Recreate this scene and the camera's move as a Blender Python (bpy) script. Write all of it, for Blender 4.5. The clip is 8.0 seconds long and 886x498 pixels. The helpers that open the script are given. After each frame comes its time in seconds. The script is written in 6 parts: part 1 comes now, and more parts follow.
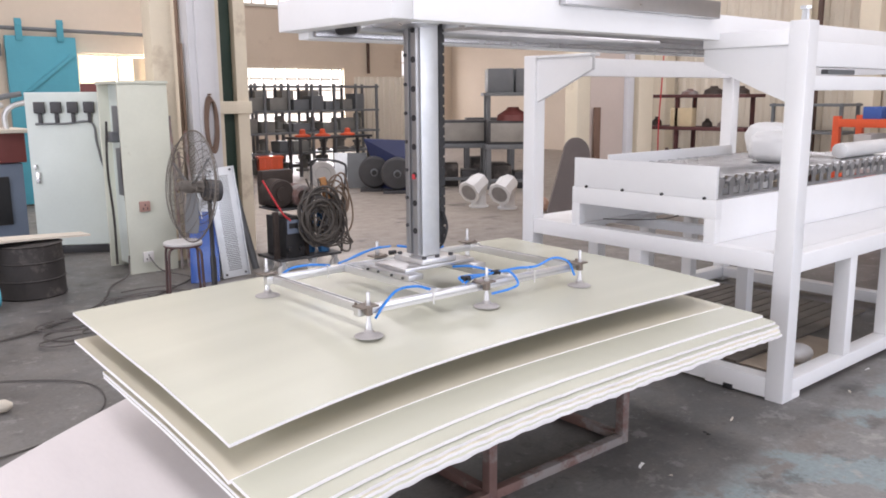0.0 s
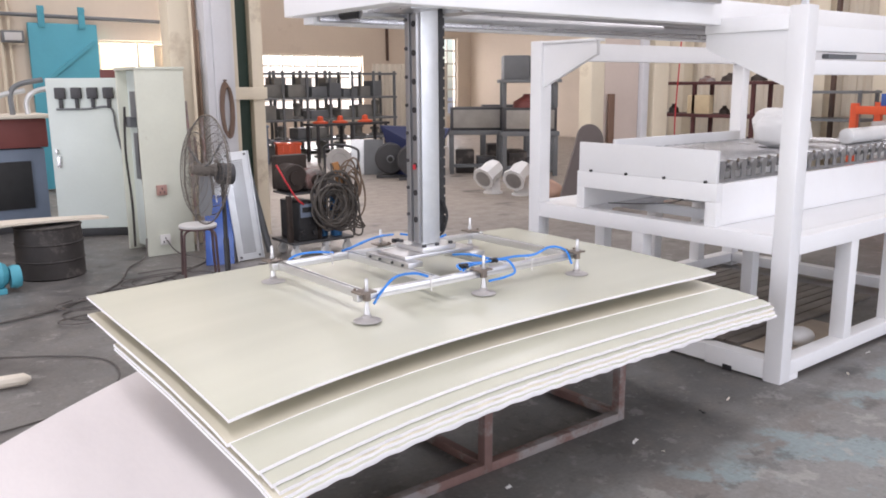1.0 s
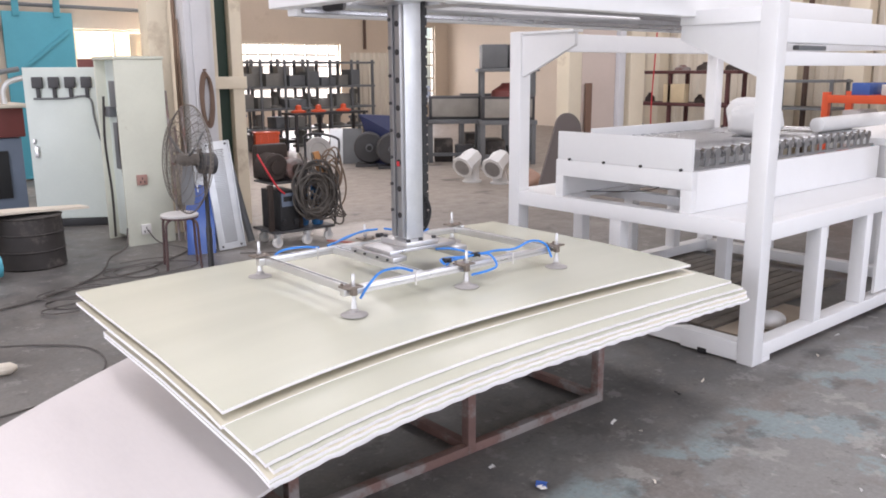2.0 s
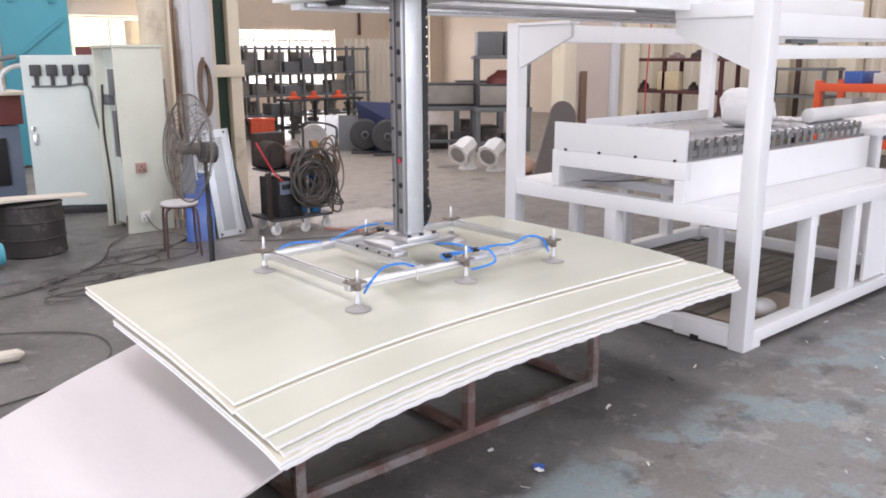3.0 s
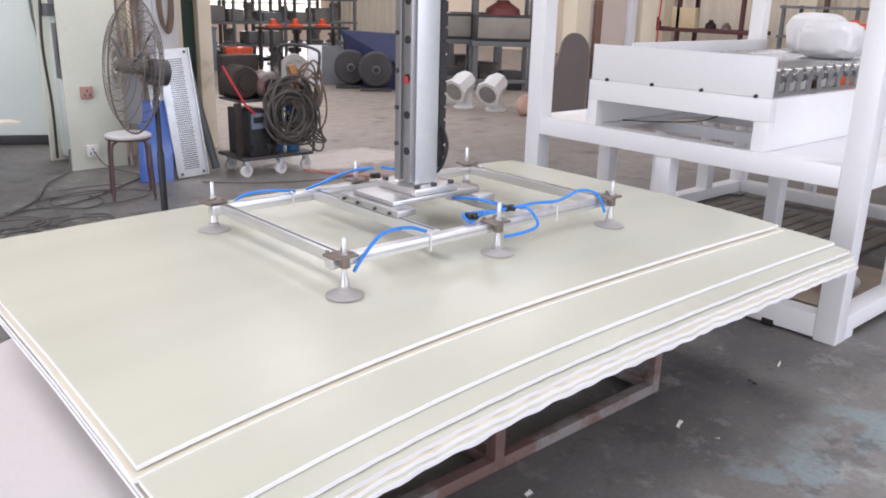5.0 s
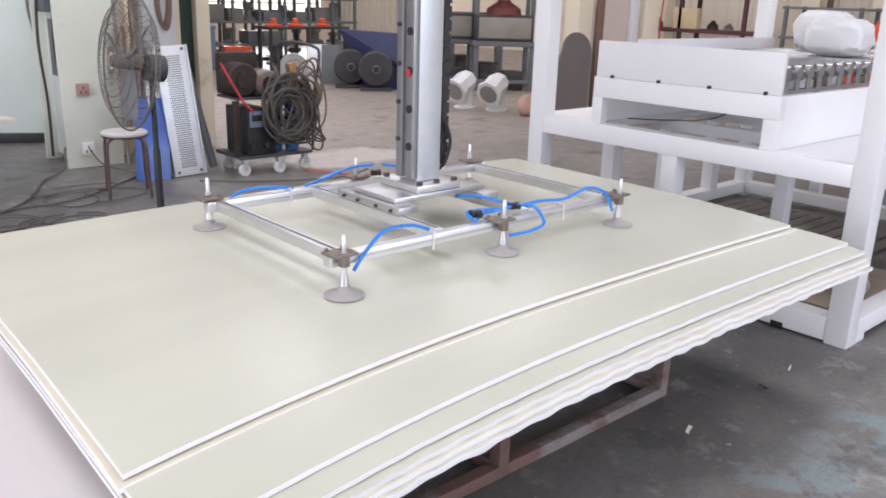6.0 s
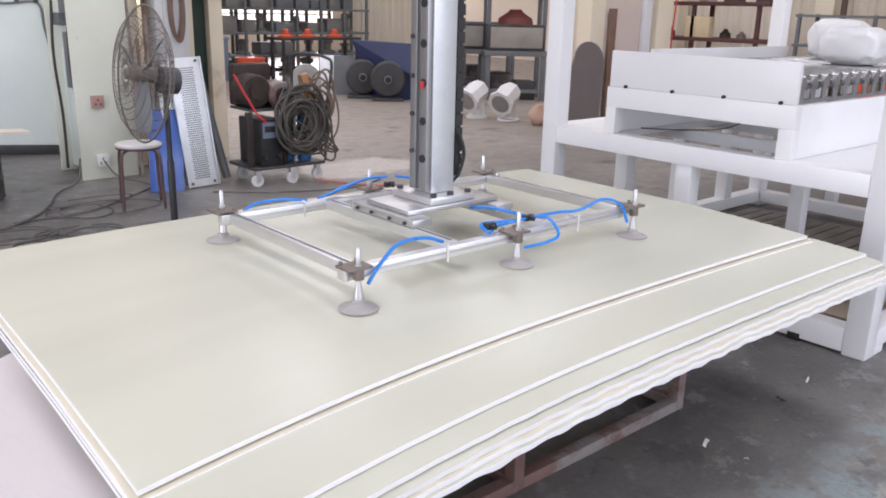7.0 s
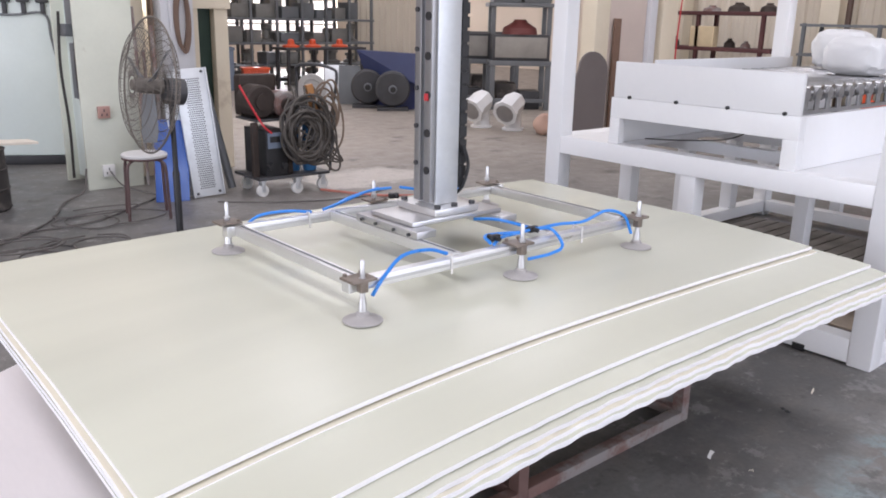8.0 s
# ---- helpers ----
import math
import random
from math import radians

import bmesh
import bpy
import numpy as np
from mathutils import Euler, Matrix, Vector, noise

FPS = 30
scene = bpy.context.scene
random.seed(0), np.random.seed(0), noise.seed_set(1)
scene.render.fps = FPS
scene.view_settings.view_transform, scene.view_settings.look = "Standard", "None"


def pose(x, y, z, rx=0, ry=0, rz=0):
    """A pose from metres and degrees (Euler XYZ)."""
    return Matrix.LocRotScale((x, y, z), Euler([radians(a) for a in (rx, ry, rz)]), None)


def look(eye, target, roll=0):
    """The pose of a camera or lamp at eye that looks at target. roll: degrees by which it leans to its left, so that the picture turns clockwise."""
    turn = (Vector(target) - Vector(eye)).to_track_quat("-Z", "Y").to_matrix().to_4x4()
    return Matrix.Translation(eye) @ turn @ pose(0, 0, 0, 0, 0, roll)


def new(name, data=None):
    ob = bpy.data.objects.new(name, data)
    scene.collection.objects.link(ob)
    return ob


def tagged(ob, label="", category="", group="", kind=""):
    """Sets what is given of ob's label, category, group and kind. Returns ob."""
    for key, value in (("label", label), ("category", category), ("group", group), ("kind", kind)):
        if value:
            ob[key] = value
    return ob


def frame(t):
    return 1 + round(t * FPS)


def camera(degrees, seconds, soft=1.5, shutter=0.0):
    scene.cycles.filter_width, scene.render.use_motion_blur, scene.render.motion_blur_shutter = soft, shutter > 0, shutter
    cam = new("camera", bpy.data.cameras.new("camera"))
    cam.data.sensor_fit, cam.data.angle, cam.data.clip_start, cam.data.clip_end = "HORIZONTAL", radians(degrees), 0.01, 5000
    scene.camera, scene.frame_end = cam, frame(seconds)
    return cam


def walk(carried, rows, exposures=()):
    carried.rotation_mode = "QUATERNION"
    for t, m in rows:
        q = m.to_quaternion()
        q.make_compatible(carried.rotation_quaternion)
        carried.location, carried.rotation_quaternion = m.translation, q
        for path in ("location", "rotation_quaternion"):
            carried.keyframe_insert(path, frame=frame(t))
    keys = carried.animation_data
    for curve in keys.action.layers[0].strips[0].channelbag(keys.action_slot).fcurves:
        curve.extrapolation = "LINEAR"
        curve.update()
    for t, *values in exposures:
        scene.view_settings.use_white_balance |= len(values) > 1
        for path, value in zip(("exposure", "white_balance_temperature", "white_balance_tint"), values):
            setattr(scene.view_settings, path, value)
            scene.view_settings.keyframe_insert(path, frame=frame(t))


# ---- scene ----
# ---- camera and its walk ----
cam = camera(57.0, 8.0, soft=1.8)
ROWS = [
    (0, pose(-0.111, -0.174, 1.667, 79.38, 0.46, -40.14)),
    (0.5, pose(-0.094, -0.255, 1.655, 79.25, 0.52, -39.05)),
    (1, pose(-0.104, -0.316, 1.646, 78.58, 0.42, -38.66)),
    (1.5, pose(-0.128, -0.339, 1.653, 78.11, 0.19, -39.60)),
    (3, pose(-0.263, -0.419, 1.701, 76.75, 0.27, -40.67)),
    (3.5, pose(-0.199, -0.405, 1.749, 74.96, 0.12, -39.79)),
    (4, pose(-0.182, -0.392, 1.757, 73.58, 0.00, -40.04)),
    (4.5, pose(0.165, 0.198, 1.594, 72.55, -0.84, -41.34)),
    (5.2, pose(0.361, 0.515, 1.474, 72.87, -1.55, -41.50)),
    (6, pose(0.395, 0.570, 1.452, 72.93, -1.67, -41.53)),
    (6.5, pose(0.401, 0.582, 1.452, 73.18, -1.45, -41.12)),
    (7, pose(0.398, 0.585, 1.459, 73.54, -1.30, -40.78)),
    (7.5, pose(0.398, 0.582, 1.467, 73.88, -1.23, -40.55)),
    (8, pose(0.397, 0.581, 1.470, 74.14, -1.21, -40.46)),
]
EXPO = [(0, 0.0, 6250, 19), (3.0, 0.05, 6200, 19), (4.0, 0.09, 6150, 19), (5.2, 0.0, 6100, 19), (8, -0.03, 6050, 19)]
walk(cam, ROWS, EXPO)

# ---- world, sun, daylight of the windows and of assumed openings ----
world = bpy.data.worlds.new("sky")
scene.world = world
world.use_nodes = True
wn = world.node_tree
sky = wn.nodes.new("ShaderNodeTexSky")
sky.sky_type = "NISHITA"
sky.sun_disc = False
sky.sun_elevation, sky.sun_rotation = radians(48), radians(200)
wn.links.new(sky.outputs[0], wn.nodes["Background"].inputs[0])
wn.nodes["Background"].inputs[1].default_value = 0.15

sun = bpy.data.lights.new("sun", "SUN")
sun.energy, sun.angle, sun.color = 2.5, radians(0.6), (1, 0.95, 0.88)
sun_ob = new("sun", sun)
sun_ob.matrix_world = look((0, 0, 20), (6, 13, 2.6))


def daylight(eye, target, w, h, watts, color=(1, 0.985, 0.96)):
    """Area lamp for the sky light of a window or an assumed gap."""
    li = bpy.data.lights.new("daylight", "AREA")
    li.shape, li.size, li.size_y, li.energy, li.color = "RECTANGLE", w, h, watts, color
    ob = new("daylight", li)
    ob.matrix_world = look(eye, target)
    return ob


# added lamps for daylight from three assumed roof strips, out of view
for rx in (-1.0, 5.0, 11.0):
    daylight((rx, 8, 7.19), (rx, 8.0001, 0), 1.6, 24, 620)
# added lamps in assumed, unseen gates: yard side and behind the camera
daylight((4.0, -7.15, 2.3), (4.0, 5, 1.6), 11, 4.4, 440, (0.97, 0.985, 1.0))
daylight((-7.15, 2, 2.3), (5, 2, 1.6), 8, 4.4, 540, (0.98, 0.988, 0.995))
# far windows
daylight((12.7, 22.3, 1.7), (12.7, 0, 1.0), 3.6, 1.7, 480)
daylight((17.6, 22.3, 1.9), (17.0, 0, 1.2), 1.6, 2.6, 60)
daylight((4.7, 14.35, 2.1), (4.7, 0, 1.5), 1.5, 0.85, 240, (1, 0.95, 0.8))

# ---- materials ----


def mat(name, color, rough=0.5, metal=0.0, dark=0.75, scale=6.0, fine=60.0, bump=0.15, stain=None, stain_at=0.62, rvar=0.15, stretch=(1, 1, 1), amount=0.6, coat=0.0, detail=6.0):
    """Two scales of variation in colour and gloss, fine relief, and optional stains."""
    m = bpy.data.materials.new(name)
    m.use_nodes = True
    nt = m.node_tree
    n, l = nt.nodes, nt.links
    b = n["Principled BSDF"]
    geo = n.new("ShaderNodeNewGeometry")
    oi = n.new("ShaderNodeObjectInfo")
    mp = n.new("ShaderNodeMapping")
    mp.inputs["Scale"].default_value = stretch
    l.new(geo.outputs["Position"], mp.inputs["Vector"])
    big = n.new("ShaderNodeTexNoise")
    big.inputs["Scale"].default_value, big.inputs["Detail"].default_value = scale, detail
    small = n.new("ShaderNodeTexNoise")
    small.inputs["Scale"].default_value, small.inputs["Detail"].default_value = fine, 3
    for t in (big, small):
        l.new(mp.outputs[0], t.inputs["Vector"])
    add = n.new("ShaderNodeMath")
    add.operation = "MULTIPLY_ADD"
    l.new(small.outputs[0], add.inputs[0])
    add.inputs[1].default_value = 0.35
    l.new(big.outputs[0], add.inputs[2])
    ramp = n.new("ShaderNodeMapRange")
    ramp.interpolation_type = "SMOOTHSTEP"
    ramp.inputs[1].default_value, ramp.inputs[2].default_value = 0.30, 1.02
    l.new(add.outputs[0], ramp.inputs[0])
    mix = n.new("ShaderNodeMix")
    mix.data_type = "RGBA"
    mul = n.new("ShaderNodeMath")
    mul.operation = "MULTIPLY"
    mul.inputs[1].default_value = amount
    l.new(ramp.outputs[0], mul.inputs[0])
    l.new(mul.outputs[0], mix.inputs[0])
    mix.inputs[6].default_value = (*color, 1)
    mix.inputs[7].default_value = (*[c * dark for c in color], 1)
    out = mix.outputs[2]
    if stain:
        s = n.new("ShaderNodeTexNoise")
        s.inputs["Scale"].default_value, s.inputs["Detail"].default_value, s.inputs["Roughness"].default_value = scale * 0.55, 8, 0.65
        off = n.new("ShaderNodeVectorMath")
        off.operation = "ADD"
        off.inputs[1].default_value = (7.3, 2.1, 4.7)
        l.new(mp.outputs[0], off.inputs[0])
        l.new(off.outputs[0], s.inputs["Vector"])
        r2 = n.new("ShaderNodeMapRange")
        r2.inputs[1].default_value, r2.inputs[2].default_value = stain_at - 0.06, stain_at + 0.04
        l.new(s.outputs[0], r2.inputs[0])
        mx = n.new("ShaderNodeMix")
        mx.data_type = "RGBA"
        l.new(r2.outputs[0], mx.inputs[0])
        l.new(out, mx.inputs[6])
        mx.inputs[7].default_value = (*stain, 1)
        out = mx.outputs[2]
    hue = n.new("ShaderNodeHueSaturation")
    vr = n.new("ShaderNodeMapRange")
    vr.inputs[3].default_value, vr.inputs[4].default_value = 0.94, 1.06
    l.new(oi.outputs["Random"], vr.inputs[0])
    l.new(vr.outputs[0], hue.inputs["Value"])
    l.new(out, hue.inputs["Color"])
    l.new(hue.outputs[0], b.inputs["Base Color"])
    rr = n.new("ShaderNodeMapRange")
    rr.inputs[3].default_value, rr.inputs[4].default_value = max(0.03, rough - rvar), min(1, rough + rvar)
    l.new(big.outputs[0], rr.inputs[0])
    l.new(rr.outputs[0], b.inputs["Roughness"])
    b.inputs["Metallic"].default_value = metal
    b.inputs["Coat Weight"].default_value = coat
    b.inputs["Coat Roughness"].default_value = 0.12
    if bump:
        bp = n.new("ShaderNodeBump")
        bp.inputs["Strength"].default_value, bp.inputs["Distance"].default_value = bump, 0.004
        l.new(add.outputs[0], bp.inputs["Height"])
        l.new(bp.outputs[0], b.inputs["Normal"])
    return m


WHITE = mat("white_enamel", (0.835, 0.84, 0.85), 0.34, dark=0.93, detail=3.0, scale=3, fine=40, bump=0.03, coat=0.1, rvar=0.0)
# lengthwise streaks paint soft reflections of the hall into the cream
SHEET = mat("cream_gloss_sheet", (0.602, 0.605, 0.50), 0.27, dark=0.84, scale=1.1, fine=3, bump=0, rvar=0.0, stretch=(0.30, 2.4, 1), detail=2.0, amount=0.8)
SHEET_EDGE = mat("white_foam_edge", (0.88, 0.87, 0.87), 0.6, dark=0.9, scale=12, fine=90, bump=0.4)
# tan copy of the sheet: bounced shade of the stack's gap in its colour
SHEET_SHADED = mat("tan_shaded_sheet", (0.655, 0.612, 0.49), 0.30, dark=0.84, scale=1.4, fine=5, bump=0, rvar=0.0, stretch=(0.4, 3, 1), detail=1.2)
BOARD = mat("pale_pink_board", (0.70, 0.655, 0.65), 0.5, dark=0.84, scale=1.6, fine=25, bump=0.05, stretch=(3, 0.8, 1))
STEEL = mat("brushed_steel", (0.62, 0.62, 0.63), 0.33, 0.9, dark=0.8, scale=8, fine=120, bump=0.06)
ALU = mat("aluminium_profile", (0.78, 0.78, 0.78), 0.36, 0.85, dark=0.85, scale=7, fine=100, bump=0.05)
ZINC = mat("galvanised_sheet", (0.66, 0.68, 0.70), 0.42, 0.75, dark=0.82, scale=14, fine=70, bump=0.06)
CHROME = mat("chromed_roller", (0.52, 0.52, 0.53), 0.26, 1.0, dark=0.9, scale=8, fine=80, bump=0.02, rvar=0.06)
RUST = mat("rusty_red_steel", (0.21, 0.125, 0.108), 0.72, 0.1, dark=0.6, scale=9, fine=80, bump=0.4, stain=(0.26, 0.235, 0.225), stain_at=0.52)
FLOOR_CABLE = mat("dusty_cable", (0.11, 0.10, 0.093), 0.75, dark=0.7, scale=12, fine=90, bump=0.2)
RAIL = mat("grey_guide_steel", (0.40, 0.40, 0.41), 0.38, 0.85, dark=0.75, scale=9, fine=100, bump=0.06)
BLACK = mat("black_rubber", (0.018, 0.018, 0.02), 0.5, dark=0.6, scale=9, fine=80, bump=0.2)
CABLE = mat("dark_cable", (0.045, 0.04, 0.038), 0.55, dark=0.6, scale=12, fine=90, bump=0.2)
GREY_RUBBER = mat("grey_suction_rubber", (0.42, 0.40, 0.39), 0.55, dark=0.8, scale=20, fine=90, bump=0.1)
BLUE_HOSE = mat("blue_air_hose", (0.03, 0.25, 0.78), 0.3, dark=0.8, scale=20, fine=90, bump=0.02)
RED = mat("red_plastic", (0.55, 0.03, 0.04), 0.4, dark=0.8, scale=20, bump=0.05)
ORANGE = mat("orange_plastic", (0.72, 0.10, 0.03), 0.42, dark=0.85, scale=8, bump=0.05)
MINT = mat("mint_grey_paint", (0.66, 0.73, 0.70), 0.42, dark=0.88, scale=2.5, fine=30, bump=0.08, stain=(0.40, 0.43, 0.38), stain_at=0.70)
PALE_GREEN = mat("pale_green_paint", (0.68, 0.70, 0.60), 0.5, dark=0.85, scale=3, fine=35, bump=0.12, stain=(0.36, 0.33, 0.25), stain_at=0.68)
CREAM = mat("cream_plaster", (0.70, 0.60, 0.49), 0.85, dark=0.84, scale=0.7, fine=12, bump=0.2, stain=(0.52, 0.42, 0.33), stain_at=0.68)
CREAM_SHEET = mat("cream_corrugated_steel", (0.70, 0.63, 0.52), 0.5, dark=0.86, scale=1.3, fine=20, bump=0.05)
PILLAR = mat("grey_white_paint", (0.66, 0.66, 0.68), 0.55, dark=0.86, scale=2.2, fine=30, bump=0.1, stain=(0.45, 0.40, 0.36), stain_at=0.68)
PILLAR_CREAM = mat("cream_paint", (0.72, 0.64, 0.50), 0.6, dark=0.84, scale=2.2, fine=30, bump=0.1, stain=(0.45, 0.37, 0.27), stain_at=0.68)
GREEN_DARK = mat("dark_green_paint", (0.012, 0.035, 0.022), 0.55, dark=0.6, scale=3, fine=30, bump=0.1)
TEAL = mat("teal_door_paint", (0.08, 0.36, 0.46), 0.5, dark=0.82, scale=1.6, fine=20, bump=0.1)
GREY_STEEL = mat("grey_machine_paint", (0.16, 0.17, 0.18), 0.5, dark=0.7, scale=4, fine=50, bump=0.1)
DARK_STEEL = mat("dark_machine_steel", (0.065, 0.065, 0.07), 0.5, 0.2, dark=0.6, scale=5, fine=60, bump=0.15)
NAVY = mat("navy_machine_paint", (0.02, 0.03, 0.10), 0.42, dark=0.7, scale=4, fine=40, bump=0.1)
BLUE_GREY = mat("blue_grey_paint", (0.17, 0.21, 0.28), 0.5, dark=0.75, scale=4, fine=40, bump=0.1)
BLUE_SHEET = mat("blue_gloss_panel", (0.06, 0.13, 0.42), 0.22, dark=0.8, scale=3, fine=30, bump=0.02)
BROWN_RED = mat("maroon_paint", (0.17, 0.045, 0.04), 0.55, dark=0.7, scale=4, fine=40, bump=0.15)
OLD_WOOD = mat("raw_plywood", (0.70, 0.64, 0.54), 0.65, dark=0.8, scale=3, fine=40, bump=0.15, stretch=(1, 6, 6))
DARK_BOARD = mat("dark_grey_board", (0.14, 0.12, 0.115), 0.6, dark=0.8, scale=2, fine=30, bump=0.1)
SOOT = mat("sooty_drum_steel", (0.05, 0.044, 0.042), 0.75, 0.1, dark=0.5, scale=6, fine=60, bump=0.4, stain=(0.12, 0.105, 0.095), stain_at=0.56)
WHITE_CAST = mat("white_cast_paint", (0.75, 0.75, 0.75), 0.45, dark=0.88, scale=6, fine=40, bump=0.1)
BAG = mat("white_film_wrap", (0.78, 0.78, 0.78), 0.35, dark=0.85, scale=5, fine=25, bump=0.5)
PLASTIC_WHITE = mat("white_plastic", (0.75, 0.74, 0.72), 0.4, dark=0.9, scale=12, bump=0.02)
SEAT = mat("grey_laminate", (0.55, 0.54, 0.53), 0.4, dark=0.85, scale=8, bump=0.05)
LEATHER = mat("tan_leather", (0.42, 0.20, 0.07), 0.6, dark=0.75, scale=12, bump=0.2)
FRAME_W = mat("window_frame_paint", (0.6, 0.57, 0.5), 0.5, dark=0.85, scale=5, bump=0.05)
ROOF = mat("roof_sheet", (0.45, 0.43, 0.40), 0.6, dark=0.85, scale=1, fine=12, bump=0.05)


def floor_material():
    """Worn dark concrete, old green-blue paint on the yard side, pale dusty wear, and painted light."""
    m = bpy.data.materials.new("worn_concrete")
    m.use_nodes = True
    nt = m.node_tree
    n, l = nt.nodes, nt.links
    b = n["Principled BSDF"]
    geo = n.new("ShaderNodeNewGeometry")

    def noise_tex(scale, detail, rough, shift):
        v = n.new("ShaderNodeVectorMath")
        v.operation = "ADD"
        v.inputs[1].default_value = shift
        l.new(geo.outputs["Position"], v.inputs[0])
        t = n.new("ShaderNodeTexNoise")
        t.inputs["Scale"].default_value, t.inputs["Detail"].default_value, t.inputs["Roughness"].default_value = scale, detail, rough
        l.new(v.outputs[0], t.inputs["Vector"])
        return t.outputs[0]

    def rng(src, a, c, lo=0.0, hi=1.0):
        r = n.new("ShaderNodeMapRange")
        for k, v in zip((1, 2, 3, 4), (a, c, lo, hi)):
            r.inputs[k].default_value = v
        l.new(src, r.inputs[0])
        return r.outputs[0]

    def mixc(fac, a, c):
        x = n.new("ShaderNodeMix")
        x.data_type = "RGBA"
        l.new(fac, x.inputs[0])
        if isinstance(a, tuple):
            x.inputs[6].default_value = (*a, 1)
        else:
            l.new(a, x.inputs[6])
        x.inputs[7].default_value = (*c, 1)
        return x.outputs[2]

    def mathn(op, a, c):
        x = n.new("ShaderNodeMath")
        x.operation = op
        x.use_clamp = True
        for i, v in enumerate((a, c)):
            if isinstance(v, float):
                x.inputs[i].default_value = v
            else:
                l.new(v, x.inputs[i])
        return x.outputs[0]

    sep = n.new("ShaderNodeSeparateXYZ")
    l.new(geo.outputs["Position"], sep.inputs[0])
    cloud = noise_tex(0.9, 8, 0.6, (3, 1, 0))
    mid = noise_tex(5, 8, 0.65, (11, 5, 0))
    fine = noise_tex(45, 4, 0.6, (0, 0, 0))
    col = mixc(rng(cloud, 0.35, 0.65), (0.066, 0.064, 0.063), (0.175, 0.17, 0.165))
    # warm brown brightening further in: reflected light put into the floor colour
    far_light = mathn("MULTIPLY", rng(sep.outputs[1], 4.0, 8.5), rng(sep.outputs[0], 2.2, 5.0))
    col = mixc(far_light, col, (0.31, 0.27, 0.232))
    # pale wear
    calm = rng(far_light, 0.0, 1.0, 1.0, 0.2)
    wear = mathn("MULTIPLY", rng(mid, 0.45, 0.66, 0.0, 0.6), calm)
    col = mixc(wear, col, (0.20, 0.185, 0.17))
    # patch of sunlight on the far floor, painted in as a pale ragged ellipse
    dist = n.new("ShaderNodeVectorMath")
    dist.operation = "MULTIPLY_ADD"
    l.new(geo.outputs["Position"], dist.inputs[0])
    dist.inputs[1].default_value = (1.0, 2.2, 0)
    dist.inputs[2].default_value = (-4.75, -15.0, 0)
    far_ = n.new("ShaderNodeVectorMath")
    far_.operation = "LENGTH"
    l.new(dist.outputs[0], far_.inputs[0])
    ragged = n.new("ShaderNodeMath")
    ragged.operation = "MULTIPLY_ADD"
    l.new(noise_tex(2.6, 6, 0.6, (27, 19, 0)), ragged.inputs[0])
    ragged.inputs[1].default_value = 1.3
    l.new(far_.outputs["Value"], ragged.inputs[2])
    col = mixc(rng(ragged.outputs[0], 1.55, 1.35, 0.0, 0.8), col, (0.50, 0.46, 0.42))
    # remains of green-blue paint; paler yard-side concrete with a shadow boundary painted in
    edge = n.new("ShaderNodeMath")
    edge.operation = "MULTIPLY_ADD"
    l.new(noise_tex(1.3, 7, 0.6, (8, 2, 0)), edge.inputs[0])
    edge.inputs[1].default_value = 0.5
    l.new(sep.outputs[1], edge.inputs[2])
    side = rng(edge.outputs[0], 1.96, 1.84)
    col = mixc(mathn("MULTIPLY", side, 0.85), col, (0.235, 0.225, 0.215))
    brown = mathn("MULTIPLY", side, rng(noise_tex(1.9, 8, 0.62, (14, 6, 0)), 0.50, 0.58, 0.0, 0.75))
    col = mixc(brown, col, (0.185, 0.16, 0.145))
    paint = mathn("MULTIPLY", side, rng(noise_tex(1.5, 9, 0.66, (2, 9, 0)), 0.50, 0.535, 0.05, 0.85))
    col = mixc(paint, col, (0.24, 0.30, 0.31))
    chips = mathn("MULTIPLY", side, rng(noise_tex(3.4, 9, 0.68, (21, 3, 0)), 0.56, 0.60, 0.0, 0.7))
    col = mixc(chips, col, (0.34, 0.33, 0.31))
    scrape = mathn("MULTIPLY", rng(noise_tex(2.7, 8, 0.7, (33, 7, 0)), 0.57, 0.62, 0.0, 0.5), rng(sep.outputs[1], 5.0, 3.0))
    col = mixc(scrape, col, (0.17, 0.16, 0.15))
    # pale scuffs, small chips and dark pits
    col = mixc(mathn("MULTIPLY", rng(noise_tex(5.5, 9, 0.72, (51, 23, 0)), 0.575, 0.61, 0.0, 0.6), calm), col, (0.27, 0.262, 0.25))
    col = mixc(mathn("MULTIPLY", rng(noise_tex(3.1, 9, 0.7, (61, 33, 0)), 0.57, 0.63, 0.0, 0.55), calm), col, (0.075, 0.072, 0.07))
    col = mixc(rng(noise_tex(16, 6, 0.7, (41, 13, 0)), 0.60, 0.66, 0.0, 0.55), col, (0.26, 0.25, 0.235))
    col = mixc(rng(noise_tex(9, 7, 0.7, (17, 44, 0)), 0.60, 0.67, 0.0, 0.5), col, (0.06, 0.057, 0.055))
    # oil stains
    col = mixc(rng(noise_tex(1.7, 6, 0.6, (5, 31, 0)), 0.60, 0.68, 0.0, 0.7), col, (0.045, 0.042, 0.04))
    sp = n.new("ShaderNodeMix")
    sp.data_type, sp.blend_type = "RGBA", "MULTIPLY"
    sp.inputs[0].default_value = 0.5
    l.new(col, sp.inputs[6])
    g = rng(fine, 0.2, 0.8, 0.6, 1.3)
    comb = n.new("ShaderNodeCombineColor")
    for i in range(3):
        l.new(g, comb.inputs[i])
    l.new(comb.outputs[0], sp.inputs[7])
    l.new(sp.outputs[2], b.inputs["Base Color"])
    l.new(rng(mid, 0.3, 0.7, 0.36, 0.62), b.inputs["Roughness"])
